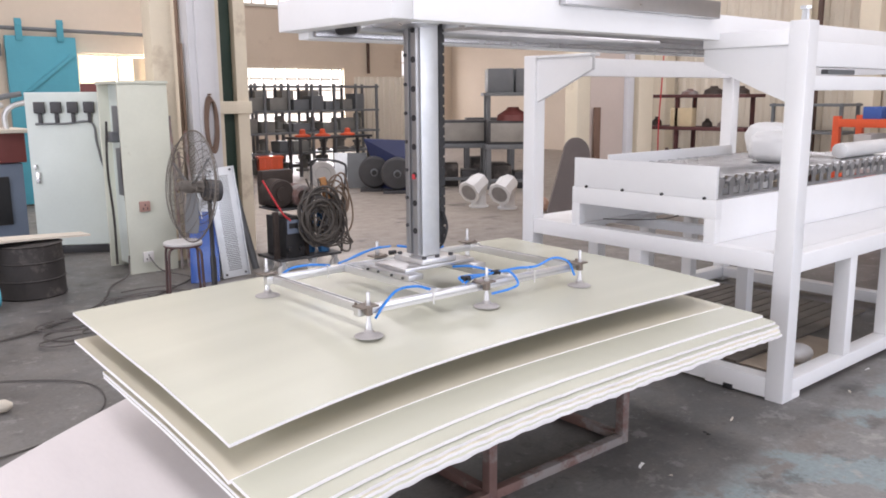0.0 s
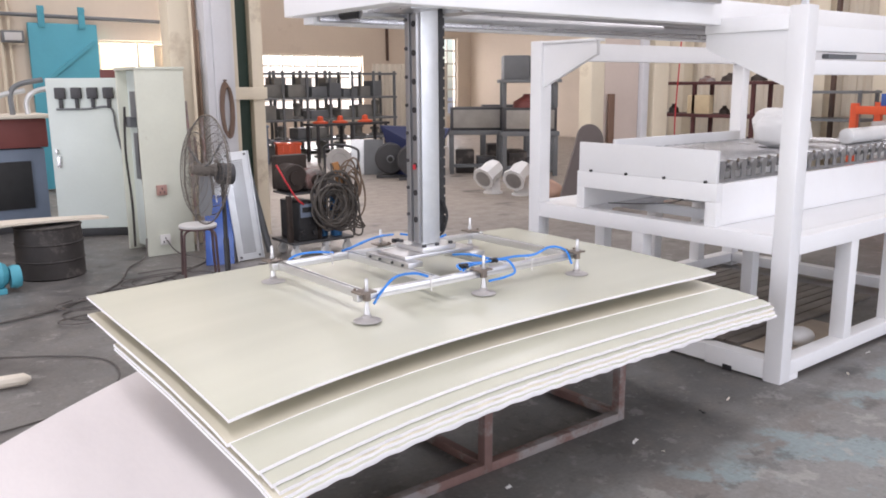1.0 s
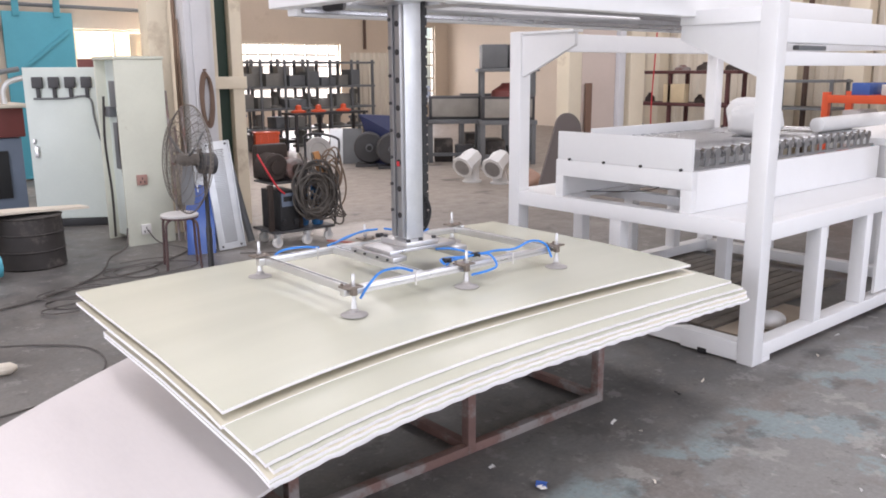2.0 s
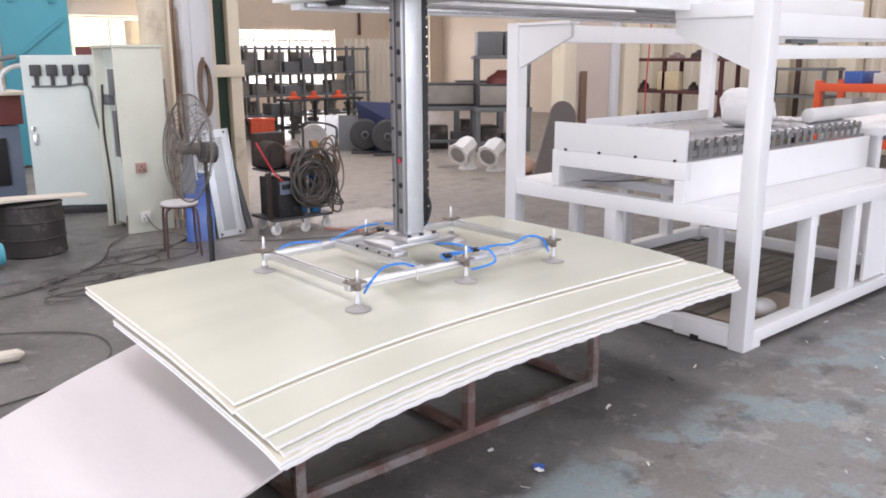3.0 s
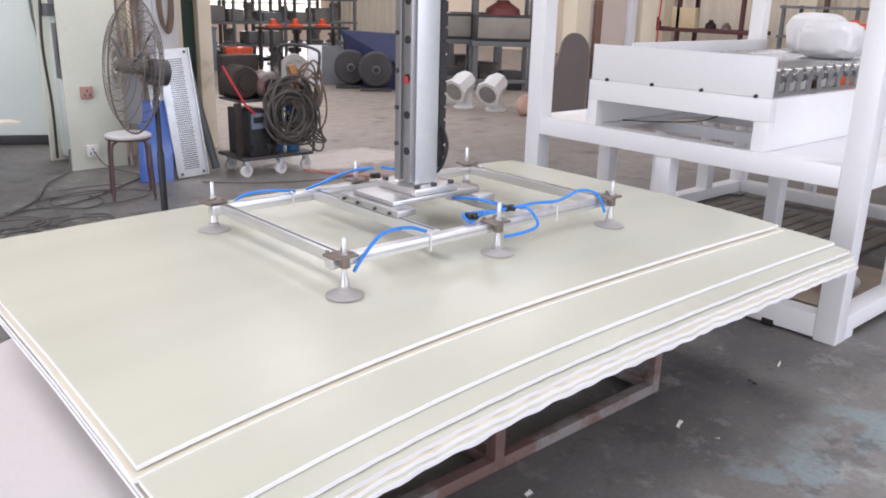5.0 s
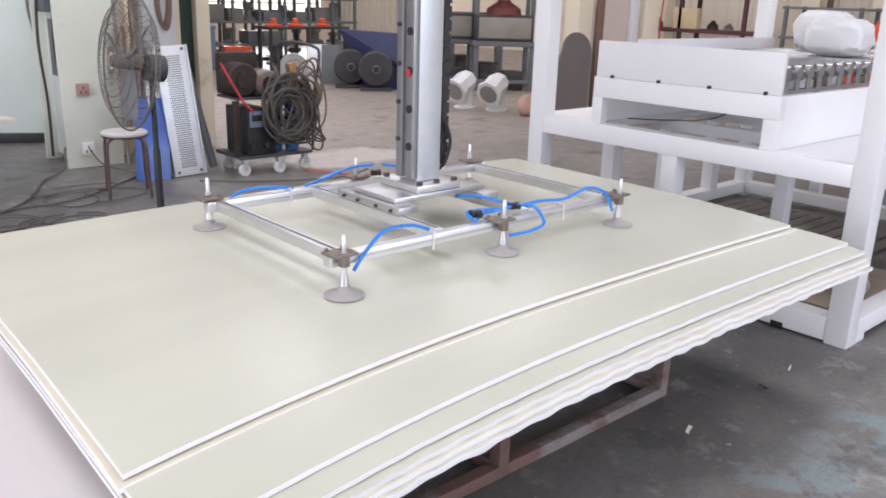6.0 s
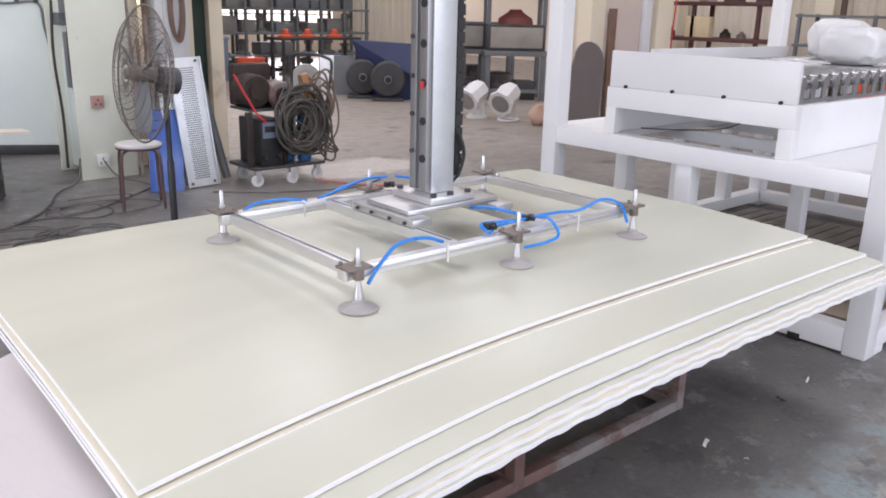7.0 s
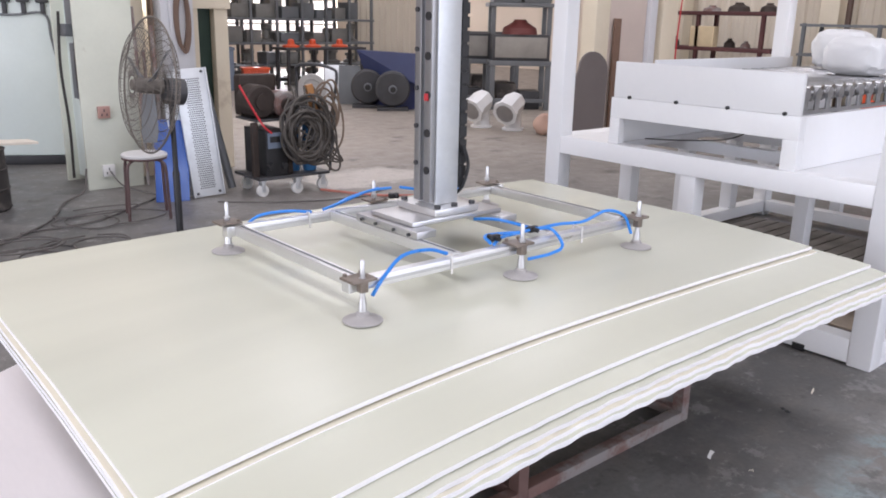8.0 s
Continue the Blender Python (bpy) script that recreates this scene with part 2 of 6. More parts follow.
    bp = n.new("ShaderNodeBump")
    bp.inputs["Strength"].default_value, bp.inputs["Distance"].default_value = 0.12, 0.003
    hh = mathn("ADD", mathn("MULTIPLY", fine, 0.4), mid)
    l.new(hh, bp.inputs["Height"])
    l.new(bp.outputs[0], b.inputs["Normal"])
    return m


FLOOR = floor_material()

# ---- building helpers ----
ORIGIN = {}


def bm_new():
    return bmesh.new()


def box(bm, x0, x1, y0, y1, z0, z1, bevel=0.0, m=None):
    vs = [bm.verts.new((x, y, z)) for x in (x0, x1) for y in (y0, y1) for z in (z0, z1)]
    f = [(0, 1, 3, 2), (4, 6, 7, 5), (0, 4, 5, 1), (2, 3, 7, 6), (0, 2, 6, 4), (1, 5, 7, 3)]
    fs = [bm.faces.new([vs[i] for i in q]) for q in f]
    if bevel:
        es = list({e for q in fs for e in q.edges})
        r = bmesh.ops.bevel(bm, geom=es, offset=bevel, segments=2, affect="EDGES", profile=0.6)
        vs = list({v for q in r["faces"] for v in q.verts} | {v for v in vs if v.is_valid})
    if m is not None:
        bmesh.ops.transform(bm, matrix=m, verts=vs)
    return vs


def ring(bm, c, a, b, r, seg):
    return [bm.verts.new(c + a * (r * math.cos(2 * math.pi * k / seg)) + b * (r * math.sin(2 * math.pi * k / seg))) for k in range(seg)]


def sweep(bm, pts, r, seg=8, cap=True):
    """A tube through pts; r is one radius or one for each point."""
    pts = [Vector(p) for p in pts]
    rs = r if isinstance(r, (list, tuple)) else [r] * len(pts)
    up = Vector((0, 0, 1))
    rings = []
    prev = None
    for i, p in enumerate(pts):
        d = (pts[min(i + 1, len(pts) - 1)] - pts[max(i - 1, 0)])
        if d.length < 1e-9:
            d = Vector((0, 0, 1))
        d.normalize()
        if prev is None:
            a = d.cross(up if abs(d.z) < 0.9 else Vector((1, 0, 0))).normalized()
        else:
            a = (prev - d * prev.dot(d))
            a = a.normalized() if a.length > 1e-6 else d.orthogonal().normalized()
        prev = a
        rings.append(ring(bm, p, a, d.cross(a), rs[i], seg))
    for q, w in zip(rings, rings[1:]):
        for k in range(seg):
            bm.faces.new((q[k], q[(k + 1) % seg], w[(k + 1) % seg], w[k]))
    if cap:
        bm.faces.new(rings[0][::-1])
        bm.faces.new(rings[-1])
    return rings


def smooth_line(pts, steps=6):
    """Catmull-Rom through pts."""
    pts = [Vector(p) for p in pts]
    q = [pts[0] * 2 - pts[1], *pts, pts[-1] * 2 - pts[-2]]
    out = []
    for i in range(1, len(q) - 2):
        a, b, c, d = q[i - 1:i + 3]
        for k in range(steps):
            t = k / steps
            out.append(0.5 * ((2 * b) + (c - a) * t + (2 * a - 5 * b + 4 * c - d) * t * t + (3 * b - a - 3 * c + d) * t ** 3))
    out.append(pts[-1])
    return out


def lathe(bm, c, profile, seg=24, axis="z"):
    """Turn (radius, height) pairs round an axis through c."""
    c = Vector(c)
    a, b, d = {"z": ((1, 0, 0), (0, 1, 0), (0, 0, 1)), "x": ((0, 1, 0), (0, 0, 1), (1, 0, 0)), "y": ((0, 0, 1), (1, 0, 0), (0, 1, 0))}[axis]
    a, b, d = Vector(a), Vector(b), Vector(d)
    rs = [ring(bm, c + d * h, a, b, max(r, 0.0005), seg) for r, h in profile]
    for q, w in zip(rs, rs[1:]):
        for k in range(seg):
            bm.faces.new((q[k], q[(k + 1) % seg], w[(k + 1) % seg], w[k]))
    bm.faces.new(rs[0][::-1])
    bm.faces.new(rs[-1])


def prism(bm, outline, lift):
    """A flat outline (3D points) given thickness along lift."""
    lift = Vector(lift)
    lo = [bm.verts.new(Vector(p)) for p in outline]
    hi = [bm.verts.new(Vector(p) + lift) for p in outline]
    n_ = len(lo)
    bm.faces.new(lo[::-1])
    bm.faces.new(hi)
    for k in range(n_):
        bm.faces.new((lo[k], lo[(k + 1) % n_], hi[(k + 1) % n_], hi[k]))
    return lo + hi


def mesh_ob(name, bm, material, smooth=None):
    bmesh.ops.recalc_face_normals(bm, faces=bm.faces)
    me = bpy.data.meshes.new(name)
    bm.to_mesh(me)
    bm.free()
    for x in (material if isinstance(material, (list, tuple)) else [material]):
        me.materials.append(x)
    if smooth:
        for p in me.polygons:
            p.use_smooth = True
        me.set_sharp_from_angle(angle=radians(smooth))
    return me


def thing(name, label, category, base, group="", kind=""):
    """An Empty at the thing's base; its parts hang under it."""
    ob = new(name)
    ob.location = base
    ob.empty_display_size = 0.1
    ORIGIN[ob.name] = Vector(base)
    return tagged(ob, label, category, group, kind)


def part(name, bm, material, parent, label="", smooth=35, kind=""):
    """One mesh under a thing or a part; the bmesh is in world coordinates."""
    o = ORIGIN[parent.name]
    bmesh.ops.translate(bm, verts=bm.verts, vec=-o)
    ob = new(name, mesh_ob(name, bm, material, smooth))
    ob.parent = parent
    ORIGIN[ob.name] = o
    return tagged(ob, label, kind=kind)


def share(name, me, parent, at, rot=(0, 0, 0), label=""):
    """A part on shared mesh data, placed in its parent."""
    ob = new(name, me)
    ob.parent = parent
    ob.location = Vector(at) - ORIGIN[parent.name]
    ob.rotation_euler = rot
    ORIGIN[ob.name] = ORIGIN[parent.name]
    return tagged(ob, label)


def solid(name, bm, material, label, category, base=(0, 0, 0), group="", kind="", smooth=35):
    """A thing that is one mesh."""
    bmesh.ops.translate(bm, verts=bm.verts, vec=-Vector(base))
    ob = new(name, mesh_ob(name, bm, material, smooth))
    ob.location = base
    ORIGIN[ob.name] = Vector(base)
    return tagged(ob, label, category, group, kind)


def bar(x0, x1, y0, y1, z0, z1, bevel=0.004, m=None):
    bm = bm_new()
    box(bm, x0, x1, y0, y1, z0, z1, bevel, m)
    return bm


def about(x, y, deg):
    return pose(x, y, 0, 0, 0, deg)


# ---- the hall ----


def wall(name, axis, at, thick, lo, hi, height, holes, material, label):
    """An upright wall with real openings: holes are (lo, hi, bottom, top)."""
    bm = bm_new()
    us = sorted({lo, hi, *[h[0] for h in holes], *[h[1] for h in holes]})
    zs = sorted({0.0, height, *[h[2] for h in holes], *[h[3] for h in holes]})
    for a, b in zip(us, us[1:]):
        for c, d in zip(zs, zs[1:]):
            if any(h[0] <= (a + b) / 2 <= h[1] and h[2] <= (c + d) / 2 <= h[3] for h in holes):
                continue
            if axis == "x":
                box(bm, at, at + thick, a, b, c, d)
            else:
                box(bm, a, b, at, at + thick, c, d)
    bmesh.ops.remove_doubles(bm, verts=bm.verts, dist=0.0005)
    return solid(name, bm, material, label, "wall", kind="structure", smooth=None)


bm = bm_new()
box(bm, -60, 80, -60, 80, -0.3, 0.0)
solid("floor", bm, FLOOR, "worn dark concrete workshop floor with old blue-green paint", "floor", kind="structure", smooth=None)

HT = 7.2
wall("wall_far", "y", 22.0, 0.25, 6.0, 19.25, HT, [(10.9, 14.5, 0.85, 2.55), (16.8, 18.4, 0.6, 3.2), (10.6, 13.2, 4.3, 5.6), (15.0, 18.0, 4.3, 5.6)], CREAM, "cream plastered far wall with tall grid windows")
wall("wall_side", "y", 14.0, 0.25, -7.25, 6.0, HT, [(4.10, 5.42, 1.65, 2.40)], CREAM, "cream plastered wall with a high window beside a teal sliding door")
wall("wall_step", "x", 6.0, 0.25, 14.25, 22.25, HT, [], CREAM, "cream plastered return wall of the hall")
wall("wall_end", "x", 19.0, 0.25, -7.25, 22.0, HT, [], CREAM, "cream plastered end wall of the hall")
# both gates are assumed, out of view, so that daylight enters
wall("wall_yard", "y", -7.25, 0.25, -7.25, 19.25, HT, [(-1.5, 9.5, 0.0, 4.6)], CREAM, "cream yard wall out of view, with a wide gate assumed for daylight")
wall("wall_back", "x", -7.25, 0.25, -7.0, 14.0, HT, [(-2.0, 6.0, 0.0, 4.6)], CREAM, "cream back wall out of view, with a wide gate assumed for daylight")

# roof out of view, its strips left open for the added lamps
bm = bm_new()
xs = [-7.25, -1.8, -0.2, 4.2, 5.8, 10.2, 11.8, 19.25]
for i, (a, b) in enumerate(zip(xs, xs[1:])):
    if i % 2 == 0:
        box(bm, a, b, -7.25, 22.25, HT, HT + 0.12)
    else:
        box(bm, a, b, -7.25, -4.0, HT, HT + 0.12)
        box(bm, a, b, 20.0, 22.25, HT, HT + 0.12)
# opaque covers added over the strips so the sun can't come through
for i in (1, 3, 5):
    sk_ = bm_new()
    box(sk_, xs[i] - 0.05, xs[i + 1] + 0.05, -4.05, 20.05, HT + 0.125, HT + 0.14)
    solid("skylight_%d" % (i // 2 + 1), sk_, SEAT, "opaque pale cover added over a roof strip to block the sun", "skylight", kind="structure", smooth=None)
solid("ceiling", bm, ROOF, "unseen grey sheet metal roof with three strips left open for added lamps", "ceiling", kind="structure", smooth=None)


def grid_window(name, x0, x1, z0, z1, y, cols, rows, label):
    win = thing(name, label, "window", ((x0 + x1) / 2, y, z0), kind="structure")
    bm = bm_new()
    for a, b, c, d in ((x0, x0 + 0.05, z0, z1), (x1 - 0.05, x1, z0, z1), (x0 + 0.05, x1 - 0.05, z0, z0 + 0.05), (x0 + 0.05, x1 - 0.05, z1 - 0.05, z1)):
        box(bm, a, b, y + 0.08, y + 0.14, c, d)
    part("window_frame", bm, FRAME_W, win)
    for i in range(1, cols):
        xx = x0 + (x1 - x0) * i / cols
        part("mullion", bar(xx - 0.022, xx + 0.022, y + 0.09, y + 0.13, z0 + 0.05, z1 - 0.05, 0), FRAME_W, win)
    for k in range(1, rows):
        zz = z0 + (z1 - z0) * k / rows
        part("glazing_bar", bar(x0 + 0.05, x1 - 0.05, y + 0.095, y + 0.125, zz - 0.022, zz + 0.022, 0), FRAME_W, win)
    part("window_sill", bar(x0 - 0.05, x1 + 0.05, y - 0.06, y + 0.079, z0 - 0.05, z0 - 0.002), FRAME_W, win)
    return win


grid_window("window_1", 10.9, 14.5, 0.85, 2.55, 22.0, 9, 5, "tall bright steel window divided into many small panes")
grid_window("window_2", 16.8, 18.4, 0.6, 3.2, 22.0, 4, 6, "narrow bright steel window with small panes")
grid_window("window_4", 10.6, 13.2, 4.3, 5.6, 22.0, 6, 3, "high bright clerestory window with small panes")
grid_window("window_5", 15.0, 18.0, 4.3, 5.6, 22.0, 6, 3, "high bright clerestory window with small panes")
grid_window("window_3", 4.10, 5.42, 1.65, 2.40, 14.0, 2, 1, "high sunlit window beside a sliding door")

def outside(name, x0, x1, y, z0, z1, color, strength):
    """Bright hazy daylight outside a window."""
    m = bpy.data.materials.new(name)
    m.use_nodes = True
    e = m.node_tree.nodes["Principled BSDF"]
    e.inputs["Base Color"].default_value = (0.8, 0.8, 0.8, 1)
    e.inputs["Emission Color"].default_value = (*color, 1)
    e.inputs["Emission Strength"].default_value = strength
    bm = bm_new()
    box(bm, x0, x1, y, y + 0.05, z0, z1)
    solid(name, bm, m, "bright hazy daylight outside the window", "backdrop", kind="structure", smooth=None)


outside("backdrop_far", 8.0, 18.9, 24.5, 0.0, 9.0, (1.0, 0.96, 0.89), 0.88)
outside("backdrop_side", 2.0, 5.9, 16.5, 0.0, 5.0, (1.0, 0.90, 0.60), 0.90)

# teal sliding door on its rail
door = thing("door_1", "teal painted steel sliding door hanging on a rail", "door", (3.3, 13.9, 0), kind="structure")
part("door_leaf", bar(3.03, 4.06, 13.86, 13.93, 0.03, 2.63, 0.01), TEAL, door)
bm = bm_new()
prism(bm, [(3.08, 13.85, 1.66), (3.13, 13.85, 1.63), (4.01, 13.85, 2.33), (3.97, 13.85, 2.37)], (0, -0.03, 0))
part("brace", bm, TEAL, door)
bm = bm_new()
sweep(bm, [(1.0, 13.88, 2.77), (5.42, 13.88, 2.71)], 0.03, 8)
part("rail", bm, GREY_STEEL, door)
for xx in (3.23, 3.83):
    bm = bm_new()
    box(bm, xx - 0.05, xx + 0.05, 13.83, 13.858, 2.56, 2.89, 0.006)
    lathe(bm, (xx, 13.83, 2.83), [(0.05, -0.02), (0.05, 0.03)], 14, "y")
    part("hanger", bm, TEAL, door)

# conduits and a bulkhead lamp beside the door
for name_, xx, rad in (("pipe_2", 2.66, 0.035), ("pipe_3", 2.78, 0.022)):
    bm = bm_new()
    sweep(bm, [(xx, 13.94, 0.0), (xx, 13.94, 4.6)], rad, 10)
    for zz in (0.8, 1.9, 3.1, 4.2):
        box(bm, xx - rad - 0.02, xx + rad + 0.02, 13.965, 13.998, zz, zz + 0.03, 0.002)
    solid(name_, bm, PILLAR_CREAM, "cream painted conduit running up the plaster wall", "pipe", (xx, 13.94, 0), kind="structure")
wl = thing("wall_lamp", "small unlit bulkhead lamp in a dark wall frame", "lamp", (2.80, 13.9, 2.38))
part("housing", bar(2.64, 2.96, 13.80, 13.90, 2.32, 2.50, 0.012), GREY_STEEL, wl)
part("lens", bar(2.68, 2.92, 13.785, 13.799, 2.35, 2.47, 0.006), SEAT, wl, "clouded white lens")
part("stem", bar(2.76, 2.80, 13.90, 13.998, 2.39, 2.43, 0), GREY_STEEL, wl)

# columns and pilasters
bm = bm_new()
box(bm, 3.30, 3.60, 7.75, 7.99, 0, HT, 0.01)
box(bm, 3.37, 3.53, 7.72, 7.75, 0, HT, 0.004)
solid("column_1", bm, PILLAR, "grey-white painted hall column with grimy foot", "column", (3.45, 7.87, 0), kind="structure")
bm = bm_new()
box(bm, 3.02, 3.24, 7.98, 8.2, 0, HT, 0.012)
solid("column_5", bm, PILLAR_CREAM, "cream plastered pier beside the grey column", "column", (3.13, 8.1, 0), kind="structure")
bm = bm_new()
sweep(bm, [(3.27, 7.93, 0.0), (3.27, 7.93, 6.9)], 0.02, 8)
sweep(bm, [(3.27, 7.86, 0.0), (3.27, 7.86, 2.2)], 0.014, 8)
solid("pipe_1", bm, mat("brown_pipe", (0.24, 0.16, 0.11), 0.6), "brown conduit pipes running up between the columns", "pipe", (3.27, 7.9, 0), kind="structure")
col2 = thing("column_2", "cream steel column with a dark green recessed web", "column", (3.85, 8.1, 0), kind="structure")
part("flange", bar(3.67, 3.745, 7.98, 8.12, 0, HT, 0.006), PILLAR_CREAM, col2)
part("flange", bar(3.905, 4.04, 7.98, 8.12, 0, HT, 0.006), PILLAR_CREAM, col2)
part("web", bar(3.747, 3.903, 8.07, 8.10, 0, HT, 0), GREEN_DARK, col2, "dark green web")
for zz in (1.50, 3.4, 5.2):
    part("batten", bar(3.65, 4.06, 7.955, 7.978, zz, zz + 0.13, 0.004), PILLAR_CREAM, col2)
bm = bm_new()
box(bm, 5.45, 5.95, 13.6, 13.998, 0, HT, 0.02)
solid("column_3", bm, PILLAR_CREAM, "cream plastered pilasters of the side wall", "column", kind="structure")

# cream partition with a post, beside the machine
pt = thing("partition", "pinkish white plaster partition between cream posts", "partition", (8.9, 7.2, 0), kind="structure")
part("plaster_panel", bar(8.62, 9.35, 7.1, 7.24, 0, 3.6, 0.008), mat("pinkish_plaster", (0.62, 0.52, 0.46), 0.85, dark=0.85, scale=1.5, fine=18, bump=0.2, stain=(0.55, 0.30, 0.22), stain_at=0.64), pt)
part("post", bar(8.34, 8.6, 7.08, 7.3, 0, 4.2, 0.01), PILLAR_CREAM, pt)
part("post", bar(9.36, 9.5, 7.04, 7.28, 0, 6.9, 0.01), PILLAR, pt)
part("post", bar(9.62, 9.95, 7.04, 7.3, 0, 6.9, 0.01), PILLAR_CREAM, pt)


def corrugated(name, p0, p1, z0, z1, pitch, label):
    """A ribbed steel wall between two plan points."""
    a, b = Vector((*p0, 0)), Vector((*p1, 0))
    d = (b - a)
    n_ = max(2, int(d.length / pitch))
    d.normalize()
    nrm = Vector((-d.y, d.x, 0))
    prof = []
    for i in range(n_):
        s = i * pitch
        for u, w in ((0, 0), (0.35, 0), (0.5, 0.035), (0.85, 0.035)):
            prof.append(a + d * (s + u * pitch) + nrm * w)
    bm = bm_new()
    lo = [bm.verts.new(p + Vector((0, 0, z0))) for p in prof]
    hi = [bm.verts.new(p + Vector((0, 0, z1))) for p in prof]
    lo2 = [bm.verts.new(p + nrm * 0.01 + Vector((0, 0, z0))) for p in prof]
    hi2 = [bm.verts.new(p + nrm * 0.01 + Vector((0, 0, z1))) for p in prof]
    for k in range(len(prof) - 1):
        bm.faces.new((lo[k], lo[k + 1], hi[k + 1], hi[k]))
        bm.faces.new((lo2[k + 1], lo2[k], hi2[k], hi2[k + 1]))
        bm.faces.new((hi[k], hi[k + 1], hi2[k + 1], hi2[k]))
        bm.faces.new((lo[k + 1], lo[k], lo2[k], lo2[k + 1]))
    for k in (0, -1):
        bm.faces.new((lo[k], hi[k], hi2[k], lo2[k]))
    return solid(name, bm, CREAM_SHEET, label, "partition", kind="structure", smooth=None)


corrugated("partition_screen", (11.5, 17.0), (13.75, 16.7), 0.02, 2.15, 0.17, "free standing screen of cream corrugated steel")
corrugated("partition_cladding", (14.6, 11.5), (14.6, 1.5), 0.02, 5.6, 0.25, "cream corrugated steel cladding behind the shelves")
bm = bm_new()
for yy in (9.95, 7.05, 5.9):
    box(bm, 14.2, 14.5, yy - 0.16, yy + 0.16, 0, 6.8, 0.01)
solid("column_4", bm, PILLAR_CREAM, "cream steel columns in front of the cladding", "column", kind="structure")
bm = bm_new()
for yy in (10.22, 6.7):
    sweep(bm, [(14.15, yy, 0), (14.15, yy, 6.5)], 0.05, 8)
sweep(bm, [(15.4, 21.93, 2.4), (15.4, 21.93, 7.1)], 0.05, 8)
solid("drain_pipe", bm, mat("dark_brown_pipe", (0.09, 0.05, 0.035), 0.5), "dark brown upright pipes on the cladding", "pipe", kind="structure")

# ---- the sheet feeding machine ----
XF, YN, YF = 4.0, 1.86, 3.84      # front face, near side, far side
ZT, ZTOP = 0.822, 1.93            # table top, top of the frame
XB = 6.6                          # rear posts
P = 0.105                         # box section


def feeding_machine():
    mc = thing("sheet_feeding_machine", "white enamelled steel sheet feeding machine with roller bed and overhead gantry", "machine", (5.3, 2.85, 0))
    # posts from floor to top
    for x, y, top in ((XF, YN, 2.03), (XF, YF - P, ZTOP), (XB - P, YN, ZTOP), (XB - P, YF - P, ZTOP)):
        part("post", bar(x, x + P, y, y + P, 0.0, top, 0.008), WHITE, mc)
    bm = bm_new()
    sweep(bm, [(XF + 0.05, YN + 0.05, 2.03), (XF + 0.05, YN + 0.05, 2.10)], [0.02, 0.016], 10)
    sweep(bm, [(XF + 0.05, YN + 0.05, 2.085), (XF + 0.05, YN + 0.05, 2.10)], 0.03, 6)
    part("lifting_bolt", bm, ZINC, mc, "zinc plated lifting bolt")
    # table beams all round
    for x in (XF, XB - P):
        part("table_beam", bar(x + 0.002, x + P - 0.002, YN + P, YF - P, ZT - 0.10, ZT, 0.006), WHITE, mc)
    for y in (YN, YF - P):
        part("table_beam", bar(XF + P, XB - P, y + 0.002, y + P - 0.002, ZT - 0.10, ZT, 0.006), WHITE, mc)
    for ya, yb in ((YN + P, 2.40), (3.35, YF - P)):
        part("table_plate", bar(XF + P, XB - P, ya, yb, ZT - 0.03, ZT - 0.001, 0), WHITE, mc)
    for xa in (4.72, 5.36, 5.98):
        part("cross_beam", bar(xa + 0.01, xa + 0.08, YN + P, YF - P, ZT - 0.095, ZT - 0.032, 0.004), WHITE, mc)
    # floor beams and feet
    for y in (YN, YF - P):
        part("base_beam", bar(XF + P, XB - P, y + 0.003, y + P - 0.003, 0.035, 0.12, 0.006), WHITE, mc)
    part("base_beam", bar(XF + 0.003, XF + P - 0.003, YN + P, YN + 0.48, 0.012, 0.125, 0.006), WHITE, mc)
    part("base_beam", bar(XB - P + 0.003, XB - 0.003, YN + P, YF - P, 0.035, 0.12, 0.006), WHITE, mc)
    bm = bm_new()
    prism(bm, [(XF + 0.015, YN + 0.48, 0.02), (XF + 0.015, YN + 0.83, 0.02), (XF + 0.015, YN + 0.83, 0.05), (XF + 0.015, YN + 0.48, 0.125)], (0.07, 0, 0))
    part("base_wedge", bm, WHITE, mc)
    part("foot_pad", bar(XF + 0.106, XF + 0.2, YN + 0.004, YN + 0.1, 0.0, 0.034, 0.003), WHITE, mc)
    part("levelling_pad", bar(XF + 0.0, XF + 0.08, YN + 0.30, YN + 0.36, 0.0, 0.034, 0.003), BLACK, mc, "black rubber levelling pad")
    # legs under the table
    for x in (4.72, 5.36, 5.98):
        for y in (YN, YF - P):
            part("leg", bar(x, x + 0.09, y + 0.006, y + P - 0.006, 0.12, ZT - 0.10, 0.006), WHITE, mc)
    part("leg", bar(XF + 0.01, XF + 0.1, 2.83, 2.92, 0.0, ZT - 0.10, 0.006), WHITE, mc)
    part("leg", bar(5.355, 5.445, 2.86, 2.95, 0.0, ZT - 0.096, 0.006), WHITE, mc)
    part("side_panel", bar(5.62, 5.98, YN + 0.02, YN + 0.04, 0.14, ZT - 0.10, 0), WHITE, mc)
    # top frame
    for y in (YN, YF - P):
        part("top_beam", bar(XF + P, XB - P, y + 0.003, y + P - 0.003, ZTOP - 0.13, ZTOP - 0.003, 0.006), WHITE, mc)
    part("lower_top_beam", bar(XF + P, XB - P, YN + 0.004, YN + P - 0.004, 1.68, 1.755, 0.005), WHITE, mc)
    part("top_beam", bar(XB - P + 0.003, XB - 0.003, YN + P, YF - P, ZTOP - 0.13, ZTOP - 0.003, 0.006), WHITE, mc)
